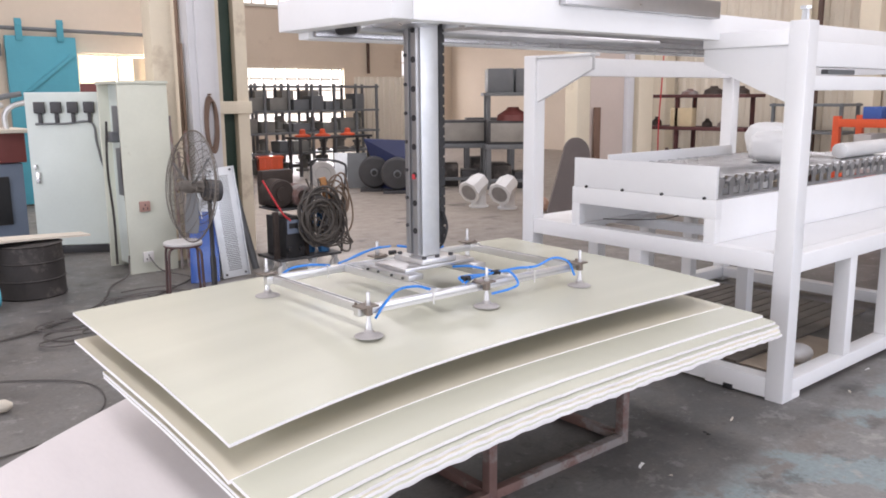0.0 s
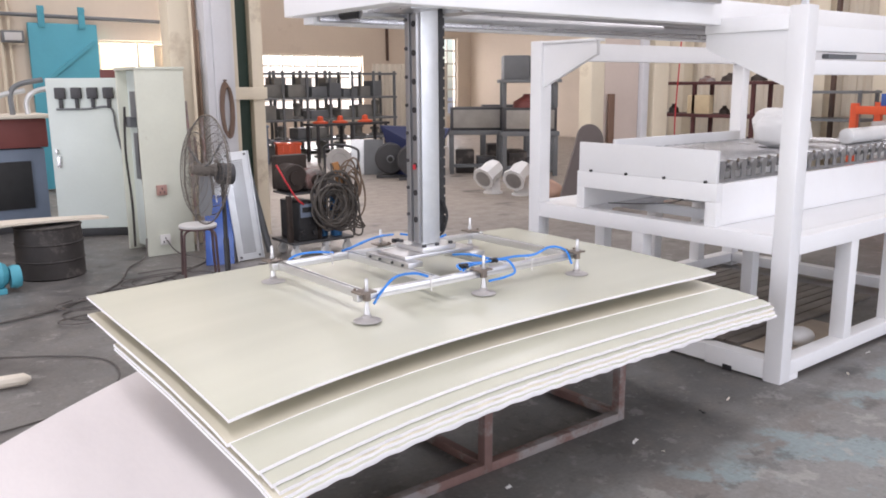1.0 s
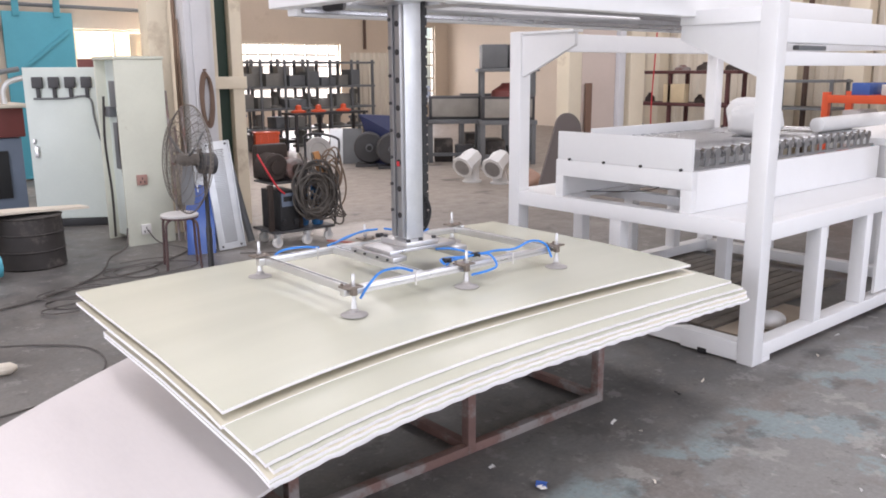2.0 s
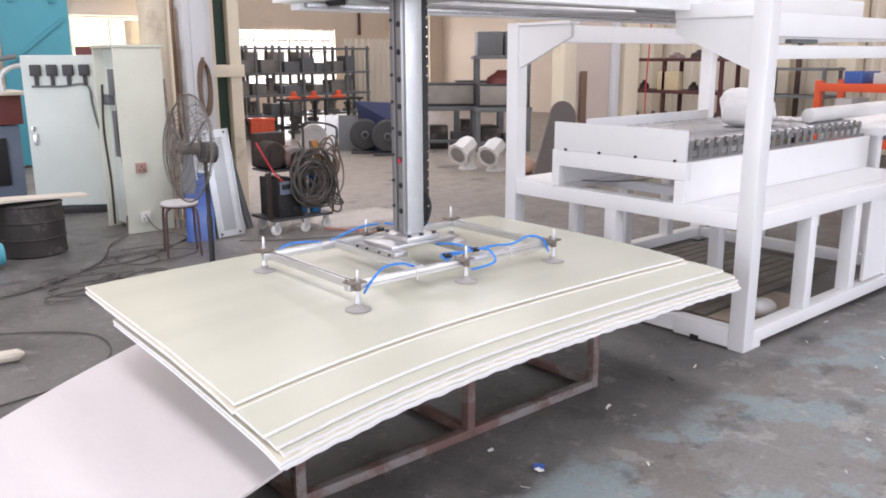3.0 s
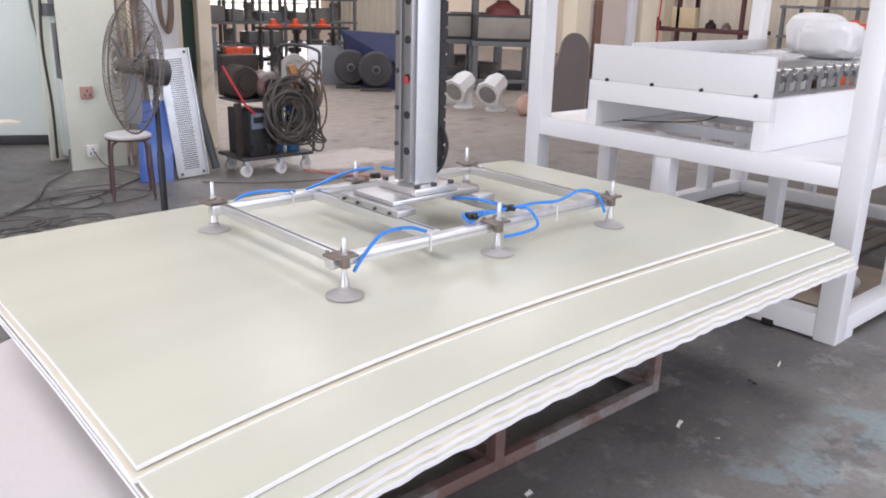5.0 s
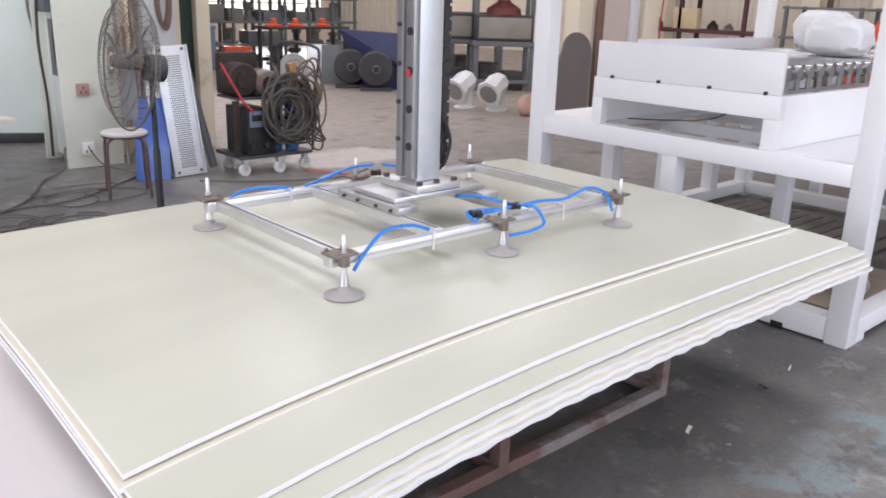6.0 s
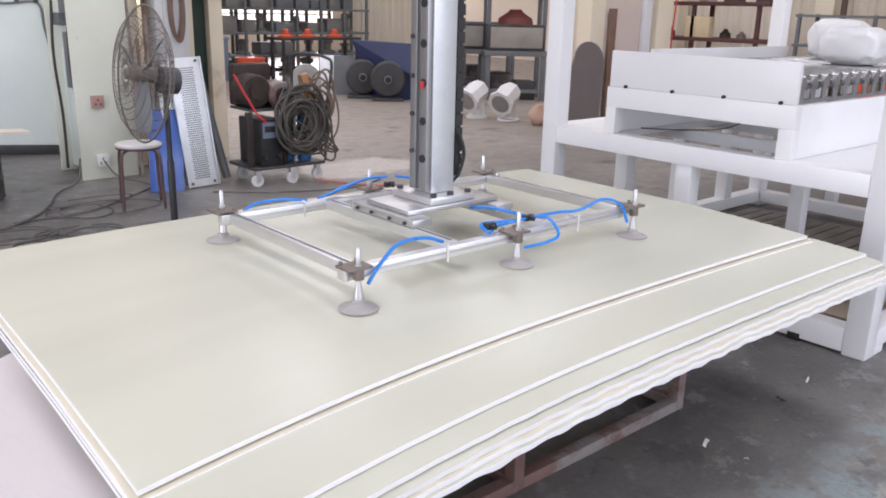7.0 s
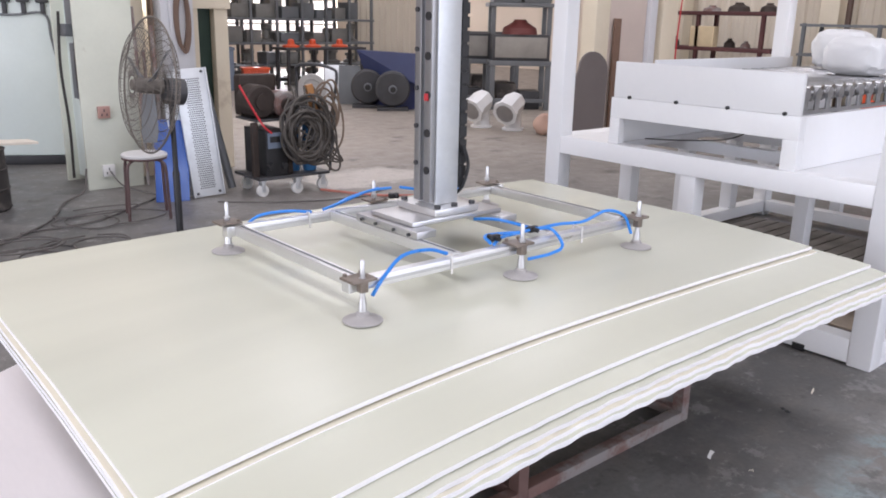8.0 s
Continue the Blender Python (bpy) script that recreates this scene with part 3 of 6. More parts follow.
    for y0, y1, s in ((YN + P, 2.46, 1), (YF - P, 3.26, -1)):
        part("front_beam", bar(XF + 0.004, XF + P - 0.004, min(y0, y1), max(y0, y1), ZTOP - 0.02, ZTOP + 0.06 if s > 0 else ZTOP - 0.002, 0.005), WHITE, mc)
        bm = bm_new()
        prism(bm, [(XF + 0.02, y0, ZTOP - 0.021), (XF + 0.02, y1, ZTOP - 0.021), (XF + 0.02, y1, ZTOP - 0.10), (XF + 0.02, y0 + 0.3 * (y1 - y0), 1.68), (XF + 0.02, y0, 1.62)], (0.03, 0, 0))
        part("gusset_plate", bm, WHITE, mc)
    part("cylinder", bar(4.3, 4.62, YN + 0.03, YN + 0.07, 1.765, 1.79, 0.006), GREY_STEEL, mc, "small grey pneumatic cylinder")
    # overhead gantry reaching out over the stack
    G0, G1 = 1.78, 6.3
    Z0, Z1 = 1.955, 2.09
    NB, FB = 2.36, 3.22
    part("gantry_beam", bar(G0 + 0.10, G1, NB, NB + 0.09, Z0, Z1, 0.006), WHITE, mc)
    part("gantry_beam", bar(G0 + 0.10, G1, FB - 0.09, FB, Z0 - 0.03, Z1, 0.006), WHITE, mc)
    part("gantry_end_beam", bar(G0, G0 + 0.10, NB, FB, Z0, Z1, 0.006), WHITE, mc)
    part("guide_rail", bar(G0 + 0.12, G1, NB + 0.092, NB + 0.13, Z0 + 0.01, Z0 + 0.045, 0.006), CHROME, mc, "polished linear guide rail")
    part("guide_rail", bar(G0 + 0.12, G1, FB - 0.125, FB - 0.092, Z0 - 0.02, Z0 + 0.03, 0.006), CHROME, mc, "polished linear guide rail")
    part("gear_rack", bar(G0 + 0.12, G1, FB - 0.16, FB - 0.127, Z0 + 0.01, Z0 + 0.045, 0.004), STEEL, mc, "steel gear rack")
    for ya, yb, zo in ((NB + 0.132, NB + 0.20, 0.03), (NB + 0.21, NB + 0.25, 0.012), (FB - 0.30, FB - 0.21, 0.03)):
        part("rail_carrier", bar(2.42, G1, ya, yb, Z0 + zo, Z0 + zo + 0.035, 0.004), RAIL, mc, "grey steel rail carrier")
    part("cable_tray", bar(2.7, 3.93, NB - 0.045, NB - 0.002, Z1 - 0.03, Z1 + 0.06, 0.006), STEEL, mc, "brushed steel cable tray")
    bm = bm_new()
    sweep(bm, [(G0 + 0.14, 2.79, Z0 - 0.002), (4.05, 2.79, Z0 - 0.002)], 0.022, 10)
    part("drive_shaft", bm, STEEL, mc, "grey steel drive shaft")
    # carriage with the slide for the column
    cg = part("carriage", bar(1.98, 2.13, NB + 0.14, FB - 0.17, Z0 + 0.0, Z0 + 0.07, 0.006), STEEL, mc, "machined steel carriage")
    part("carriage_plate", bar(2.27, 2.40, NB + 0.14, FB - 0.17, Z0, Z0 + 0.07, 0.006), STEEL, cg)
    for yy in (2.95, 3.0, 3.05):
        bm = bm_new()
        lathe(bm, (1.93, yy - 0.12, Z0 + 0.0), [(0.022, -0.03), (0.022, 0.02), (0.012, 0.03)], 12, "y")
        part("fitting", bm, BLACK, cg, "black pneumatic fitting")
    # roller bed on the table
    BX, BY0, BY1 = XF + 0.03, 2.34, 3.41
    ZB = 1.072
    t = 0.055
    fr = part("bed_frame", bar(BX, BX + t, BY0, BY1, ZB - 0.11, ZB, 0.005), WHITE, mc)
    part("bed_upright", bar(BX, BX + t, BY0, BY0 + t + 0.02, ZT, ZB - 0.11, 0.004), WHITE, fr)
    part("bed_upright", bar(BX, BX + t, BY1 - t - 0.01, BY1, ZT, ZB - 0.11, 0.004), WHITE, fr)
    part("bed_side", bar(BX + t, 6.62, BY0, BY0 + 0.03, ZT, ZB - 0.002, 0.004), WHITE, mc)
    part("bed_side", bar(BX + t, 6.62, BY1 - 0.03, BY1, ZT, ZB - 0.002, 0.004), WHITE, mc)
    fp = part("front_plate", bar(BX + 0.006, BX + 0.03, BY0 + 0.01, BY1 - 0.01, ZB + 0.001, 1.262, 0.003), WHITE, mc)
    for k in range(4):
        bm = bm_new()
        lathe(bm, (BX - 0.004, BY0 + 0.08 + k * 0.29, ZB + 0.006), [(0.009, -0.004), (0.009, 0.012)], 8, "x")
        part("screw", bm, BLACK, fp, "black screw")
    part("back_fence", bar(4.35, 5.9, BY1 - 0.05, BY1 - 0.031, ZB, 1.265, 0.003), WHITE, mc)
    # rollers on shared meshes
    bm = bm_new()
    lathe(bm, (0, 0, 0), [(0.012, -0.5), (0.012, -0.47), (0.037, -0.468), (0.037, 0.468), (0.012, 0.47), (0.012, 0.5)], 16, "y")
    roller = mesh_ob("roller", bm, CHROME, 35)
    bm = bm_new()
    box(bm, -0.020, 0.020, -0.005, 0.005, -0.045, 0.028, 0.002)
    lathe(bm, (0, 0, 0.028), [(0.030, -0.008), (0.030, 0.008)], 14, "y")
    bearing = mesh_ob("bearing", bm, RAIL, 35)
    for k in range(22):
        x = 4.12 + k * 0.112
        share("roller", roller, mc, (x, (BY0 + BY1) / 2, 1.163))
        share("bearing", bearing, mc, (x, BY0 + 0.035, 1.135))
    part("bearing_rail", bar(4.08, 6.58, BY0 + 0.031, BY0 + 0.06, ZB, 1.09, 0), RAIL, mc, "grey steel bearing rail")
    # valve and wiring inside the bed
    bm = bm_new()
    box(bm, 4.6, 4.75, 2.85, 2.9, 0.93, 0.962, 0.004)
    part("valve_block", bm, DARK_STEEL, mc, "dark valve block with wiring")
    bm = bm_new()
    sweep(bm, smooth_line([(4.62, 2.88, 0.935), (4.55, 2.9, 0.89), (4.5, 3.0, 0.850), (4.4, 3.2, 0.831), (4.3, 3.36, 0.829)]), 0.0035, 6)
    part("wire", bm, CABLE, mc, "dark wire")
    return mc


feeding_machine()

# ---- vacuum gripper that lowers the top sheet ----
GC = (2.195, 2.70)
ZS = 0.690        # top face of the upper sheet at rest
CUPS = [(x, y) for y in (2.295, 3.09) for x in (1.594, 2.205, 2.805)]


def sag(x, y):
    """How far the limp sheets hang at a place of the stack: flat in the middle, drooping past the frame."""
    u, v = (x - 2.2) / 1.33, (y - 2.7) / 0.73
    near = (1 - v) / 2
    left = max(0, -u)
    front = max(0, -v - 0.3) / 0.7
    return 0.018 * u * u + 0.060 * left ** 2.5 * near + 0.020 * front


CLAMP = mat("brownish_steel", (0.24, 0.20, 0.17), 0.45, 0.6, dark=0.7, scale=20)


def gripper():
    gr = thing("vacuum_gripper", "steel lifting column with an aluminium suction cup frame and blue hoses", "gripper", (GC[0], GC[1], ZS))
    zr = ZS + 0.058
    b = 0.034
    y0, y1 = 2.335, 3.05
    for y in (y0, y1):
        r = part("rail", bar(1.585, 2.83, y - b / 2, y + b / 2, zr, zr + b, 0.003), ALU, gr, "aluminium profile rail")
        for s in (-1, 1):
            part("rail_slot", bar(1.60, 2.815, y + s * (b / 2 + 0.001) - 0.001, y + s * (b / 2 + 0.001) + 0.001, zr + 0.013, zr + 0.021, 0), STEEL, r)
    for x in (1.61, 1.985, 2.405, 2.79):
        r = part("cross_bar", bar(x - b / 2, x + b / 2, y0 + b / 2 + 0.001, y1 - b / 2 - 0.001, zr + 0.002, zr + b + 0.002, 0.003), ALU, gr, "aluminium profile cross bar")
        part("bar_slot", bar(x - 0.004, x + 0.004, y0 + 0.03, y1 - 0.03, zr + b + 0.0025, zr + b + 0.0035, 0), GREY_STEEL, r)
    # cups with spring stems and clamps
    for x, y in CUPS:
        s = -1 if y < 2.7 else 1
        yr = y0 if s < 0 else y1
        bm = bm_new()
        zc = ZS - sag(x, y)
        lathe(bm, (x, y, zc), [(0.056, 0.001), (0.055, 0.004), (0.042, 0.008), (0.022, 0.013), (0.018, 0.016), (0.018, 0.024), (0.012, 0.028)], 28)
        cup = part("suction_cup", bm, GREY_RUBBER, gr, "grey rubber suction cup")
        bm = bm_new()
        lathe(bm, (x, y, zc), [(0.013, 0.025), (0.012, 0.045), (0.008, 0.066), (0.008, 0.110), (0.011, 0.112), (0.011, 0.121), (0.007, 0.123), (0.007, 0.168), (0.005, 0.172)], 14)
        part("stem", bm, STEEL, cup, "steel spring stem")
        bm = bm_new()
        box(bm, x - 0.045, x + 0.035, min(y - 0.018 * 1, yr) - 0.004, max(y + 0.018, yr) + 0.004, zr + b + 0.004, zr + b + 0.012, 0.002)
        box(bm, x - 0.012, x + 0.012, y - 0.012, y + 0.012, zr + 0.006, zr + b + 0.004, 0.003)
        for dx in (-0.03, 0.022):
            lathe(bm, (x + dx, yr, zr + b + 0.012), [(0.006, 0.0), (0.006, 0.007)], 8)
        part("clamp", bm, CLAMP, cup, "brownish steel clamp")
    for x, y in ((1.575, y0), (1.575, y1), (2.84, y0), (2.84, y1)):
        part("end_cap", bar(x - 0.01, x + 0.01, y - 0.018, y + 0.018, zr - 0.001, zr + b + 0.001, 0.002), ALU, gr, "aluminium end cap")
    # base plates and column
    cx, cy = GC
    bm = bm_new()
    box(bm, 1.97, 2.05, cy - 0.17, cy + 0.17, zr + b + 0.003, zr + 0.062, 0.003)
    part("bracket", bm, STEEL, gr, "machined steel bracket")
    bm = bm_new()
    box(bm, 2.34, 2.42, cy - 0.17, cy + 0.17, zr + b + 0.003, zr + 0.062, 0.003)
    part("bracket", bm, STEEL, gr, "machined steel bracket")
    for yy in (-0.13, -0.05, 0.05, 0.13):
        bm = bm_new()
        lathe(bm, (1.968, cy + yy, zr + 0.048), [(0.006, -0.006), (0.006, 0.002)], 8, "x")
        part("bracket_bolt", bm, DARK_STEEL, gr, "small dark bolt")
    bp = part("base_plate", bar(cx - 0.20, cx + 0.20, cy - 0.115, cy + 0.115, zr + 0.063, zr + 0.079, 0.003), STEEL, gr, "machined steel base plate")
    part("flange_plate", bar(cx - 0.095, cx + 0.10, cy - 0.105, cy + 0.105, zr + 0.080, zr + 0.104, 0.003), ALU, gr)
    for dx in (-0.075, 0.0, 0.08):
        for dy in (-0.09, 0.09):
            bm = bm_new()
            lathe(bm, (cx + dx, cy + dy, zr + 0.104), [(0.011, 0), (0.011, 0.012), (0.006, 0.0125)], 10)
            part("bolt", bm, DARK_STEEL, bp, "socket head bolt")
    zc0, zc1 = zr + 0.105, 3.0
    w = 0.05
    part("column", bar(cx - w, cx + w, cy - w, cy + w, zc0, zc1, 0.006), ZINC, gr, "bright square steel column")
    # guide rail with bolt holes on the column's front face
    gx = cx - w
    rl = part("linear_rail", bar(gx - 0.022, gx - 0.001, cy - 0.045, cy - 0.008, zc0 + 0.01, zc1, 0.003), RAIL, gr, "steel linear rail with bolt holes")
    rk = part("gear_rack", bar(gx - 0.020, gx - 0.001, cy + 0.012, cy + 0.045, zc0 + 0.01, zc1, 0.003), RAIL, gr, "steel gear rack")
    bm = bm_new()
    lathe(bm, (0, 0, 0), [(0.0135, -0.001), (0.0135, 0.004), (0.009, 0.0045)], 12, "x")
    plug = mesh_ob("bolt_hole", bm, BLACK, 35)
    bm = bm_new()
    lathe(bm, (0, 0, 0), [(0.008, -0.004), (0.008, 0.006)], 8, "x")
    knob = mesh_ob("rack_bolt", bm, DARK_STEEL, 35)
    k = 0
    while zc0 + 0.12 + k * 0.125 < zc1:
        z = zc0 + 0.12 + k * 0.125
        share("bolt_hole", plug, rl, (gx - 0.0255, cy - 0.027, z))
        share("rack_bolt", knob, rk, (gx - 0.024, cy + 0.03, z + 0.02))
        k += 1
    part("sensor", bar(gx - 0.032, gx - 0.023, cy - 0.034, cy - 0.018, 1.205, 1.228, 0.002), RED, gr, "small red sensor")
    # black cable chain on the far end of the side face
    bm = bm_new()
    ch = part("cable_chain", bar(cx + w + 0.001, cx + w + 0.030, cy - w + 0.004, cy - w + 0.030, zc0 + 0.05, zc1, 0.003), BLACK, gr, "black plastic cable chain")
    for k in range(44):
        z = zc0 + 0.09 + k * 0.045
        box(bm, cx + w + 0.003, cx + w + 0.034, cy - w, cy - w + 0.0035, z, z + 0.036, 0)
    part("chain_link", bm, BLACK, ch, kind="stuff")
    bm = bm_new()
    sweep(bm, smooth_line([(cx + w + 0.010, cy - w - 0.012, zc0 + 0.2), (cx + w + 0.030, cy - w - 0.016, zc0 + 0.13), (cx + w + 0.018, cy - w - 0.006, zc0 + 0.06), (cx + w + 0.004, cy - w + 0.012, zc0 + 0.03)]), 0.006, 6)
    part("cable", bm, BLACK, gr, "black cable")
    # blue hoses and black tee fittings
    zt = zr + b
    hoses = [
        [(1.63, 2.30, ZS + 0.045), (1.68, 2.315, ZS + 0.085), (1.76, 2.335, zt + 0.035), (1.86, 2.34, zt + 0.035), (1.93, 2.338, zt + 0.012)],
        [(2.13, 2.345, zt + 0.006), (2.19, 2.37, zt + 0.014), (2.26, 2.36, zt + 0.02), (2.33, 2.37, zt + 0.02)],
        [(2.23, 2.29, ZS + 0.045), (2.30, 2.255, ZS + 0.06), (2.37, 2.27, zt - 0.02), (2.38, 2.33, zt + 0.02), (2.33, 2.365, zt + 0.022)],
        [(2.33, 2.36, zt + 0.022), (2.44, 2.35, zt + 0.025), (2.56, 2.345, zt + 0.018), (2.66, 2.33, zt + 0.045), (2.74, 2.31, zt + 0.02), (2.77, 2.295, ZS + 0.045)],
        [(2.33, 2.38, zt + 0.022), (2.30, 2.5, zt + 0.03), (2.28, 2.60, zr + 0.05)],
        [(2.12, 2.35, zt + 0.01), (2.15, 2.40, zt + 0.02), (2.28, 2.375, zt + 0.016)],
        [(1.63, 3.09, ZS + 0.045), (1.70, 3.08, zt + 0.01), (1.80, 3.06, zt + 0.02), (1.90, 3.05, zt + 0.006)],
        [(1.95, 3.05, zt + 0.008), (2.05, 3.06, zt + 0.025), (2.16, 3.06, zt + 0.05), (2.25, 3.04, zt + 0.055)],
        [(2.0, 3.07, zt + 0.008), (2.1, 3.09, zt + 0.03), (2.22, 3.08, zt + 0.05)],
        [(2.3, 3.05, zt + 0.05), (2.45, 3.02, zt + 0.02), (2.52, 3.04, zt - 0.0), (2.6, 3.05, zt + 0.01)],
    ]
    for h in hoses:
        bm = bm_new()
        sweep(bm, smooth_line(h), 0.0055, 8)
        part("air_hose", bm, BLUE_HOSE, gr, "blue plastic air hose")
    for x, y in ((2.33, 2.37), (2.15, 2.365), (2.27, 3.05)):
        bm = bm_new()
        box(bm, x - 0.02, x + 0.02, y - 0.009, y + 0.009, zt + 0.01, zt + 0.03, 0.003)
        sweep(bm, [(x, y - 0.025, zt + 0.02), (x, y + 0.025, zt + 0.02)], 0.008, 8)
        part("tee_fitting", bm, BLACK, gr, "black tee fitting")
    for x, y in ((1.93, y0), (2.52, y0), (1.88, y1)):
        bm = bm_new()
        for a, c, d, e in ((-0.022, -0.019, -0.012, 0.042), (0.019, 0.022, -0.012, 0.042), (-0.022, 0.022, 0.042, 0.044)):
            box(bm, x - 0.003, x + 0.003, y + a, y + c, zr + d, zr + e)
        part("cable_tie", bm, PLASTIC_WHITE, gr, "white cable tie")
    return gr


GRIPPER = gripper()

# ---- the sheets ----


def sheet(x0, x1, y0, y1, ztop, thick, wave, seed, material, label, turn=0.0, roll=0.004, name="laminate_sheet", group="stack of sheets"):
    """A limp sheet that follows the sag; its near edge ripples."""
    nx, ny = 120, 24
    cx, cy = (x0 + x1) / 2, (y0 + y1) / 2
    ca, sa = math.cos(radians(turn)), math.sin(radians(turn))
    bm = bm_new()
    top, low = [], []
    for j in range(ny + 1):
        for i in range(nx + 1):
            px, py = x0 + (x1 - x0) * i / nx - cx, y0 + (y1 - y0) * (j / ny) ** 1.7 - cy
            if j == 0:
                py += wave * 1.2 * noise.noise(Vector((px * 8, seed, 2)))
            x, y = cx + ca * px - sa * py, cy + sa * px + ca * py
            v = (j / ny) ** 1.7 * 2 - 1
            edge = max(0, -v - 0.55) / 0.45
            curl = max(0, 1 - (v + 1) * (y1 - y0) / 2 / 0.16)
            z = ztop - sag(x, y) - roll * curl ** 2
            z -= wave * edge ** 2 * (0.75 + 0.5 * noise.noise(Vector((px * 4.5, seed * 0.12, 0))) + 0.3 * math.sin(px * 64 + 1.5 * math.sin(px * 5) + seed * 0.2))
            top.append(bm.verts.new((x - cx, y - cy, z - ztop)))
            low.append(bm.verts.new((x - cx, y - cy, z - ztop - thick)))
    w = nx + 1
    for j in range(ny):
        for i in range(nx):
            a = j * w + i
            bm.faces.new((top[a], top[a + 1], top[a + w + 1], top[a + w]))
            bm.faces.new((low[a + w], low[a + w + 1], low[a + 1], low[a]))
    rim = [i for i in range(nx)] + [j * w + nx for j in range(ny)] + [ny * w + i for i in range(nx, 0, -1)] + [j * w for j in range(ny, 0, -1)]
    for a, b in zip(rim, rim[1:] + rim[:1]):
        f = bm.faces.new((low[a], low[b], top[b], top[a]))
        f.material_index = 1
    ob = new(name, mesh_ob(name, bm, [material, SHEET_EDGE], 30))
    ob.location = (cx, cy, ztop)
    return tagged(ob, label, "sheet", group)


TOP_SHEET = sheet(0.85, 3.455, 1.95, 3.43, ZS, 0.0115, 0.0, 1, SHEET, "glossy cream white laminate sheet held by suction cups")
sheet(0.838, 3.475, 1.936, 3.40, ZS - 0.0125, 0.012, 0.0008, 2, SHEET_SHADED, "cream laminate sheet lying on the stack", -0.15, 0.009)
rs = random.Random(4)
NL, PITCH = 6, 0.0135
for k in range(NL):
    zt = ZS - 0.026 - k * PITCH
    dx, dy, tn = rs.uniform(-0.012, 0.012), rs.uniform(-0.01, 0.01), rs.uniform(-0.15, 0.15)
    if k < 3:
        dx, dy = (-0.012, 0.0, 0.012)[k], (0.09, 0.03, 0.012)[k]
    sheet(0.86 + dx, 3.53 + dx, 1.66 + dy, 3.10 + dy, zt, 0.0122, 0.0006 + 0.0014 * k, 3 + k, SHEET if k != 3 else SHEET_SHADED,
          "cream white laminate sheet with rippled edge in the stack", tn, (0.003, 0.008, 0.012)[min(k, 2)])

# steel frame under the stack
ZF = ZS - 0.026 - (NL - 1) * PITCH - 0.0125


def stack_frame():
    st = thing("stack_frame", "low rusty red welded angle steel frame under the stack", "frame", (2.1, 2.6, 0))
    t = 0.045
    y0, y1 = 2.115, 3.0
    for x in (1.16, 2.055, 2.94):
        for y in (y0, y1 - t):
            part("leg", bar(x, x + t, y, y + t, 0.0, ZF - t, 0.003), RUST, st)
        part("cross_rail", bar(x, x + t, y0 + t, y1 - t, 0.004, 0.045, 0.003), RUST, st)
        part("cross_rail", bar(x, x + t, y0, y1, ZF - t, ZF - 0.006, 0.003), RUST, st)
    for y in (y0, y1 - t):
        for a, b in ((1.16 + t, 2.055), (2.055 + t, 2.94)):
            part("long_rail", bar(a, b, y, y + t, 0.0, 0.042, 0.003), RUST, st)
            part("long_rail", bar(a, b, y, y + t, ZF - t, ZF - 0.004, 0.003), RUST, st)
    return st


stack_frame()

# pale board that leans from the frame down to the floor
bm = bm_new()
nb = 12
rows_ = []
for i in range(nb + 1):
    s = i / nb
    x = 0.16 + 0.98 * s
    z = 0.004 + 0.33 * s + 0.015 * math.sin(math.pi * s)
    rows_.append([bm.verts.new((x, 1.92, z)), bm.verts.new((x, 3.47, z)), bm.verts.new((x, 3.47, z + 0.012)), bm.verts.new((x, 1.92, z + 0.012))])
for a, b in zip(rows_, rows_[1:]):
    for k in range(4):
        bm.faces.new((a[k], a[(k + 1) % 4], b[(k + 1) % 4], b[k]))
bm.faces.new(rows_[0])
bm.faces.new(rows_[-1][::-1])
solid("leaning_board", bm, BOARD, "pale pinkish white board sloping from the frame to the floor", "board", (0.6, 2.7, 0))

# ---- things along the left side of the hall ----


def shift(bm, m):
    bmesh.ops.transform(bm, matrix=m, verts=bm.verts)
    return bm


def lbar(m, x0, x1, y0, y1, z0, z1, bevel=0.004):
    return bar(x0, x1, y0, y1, z0, z1, bevel, m)


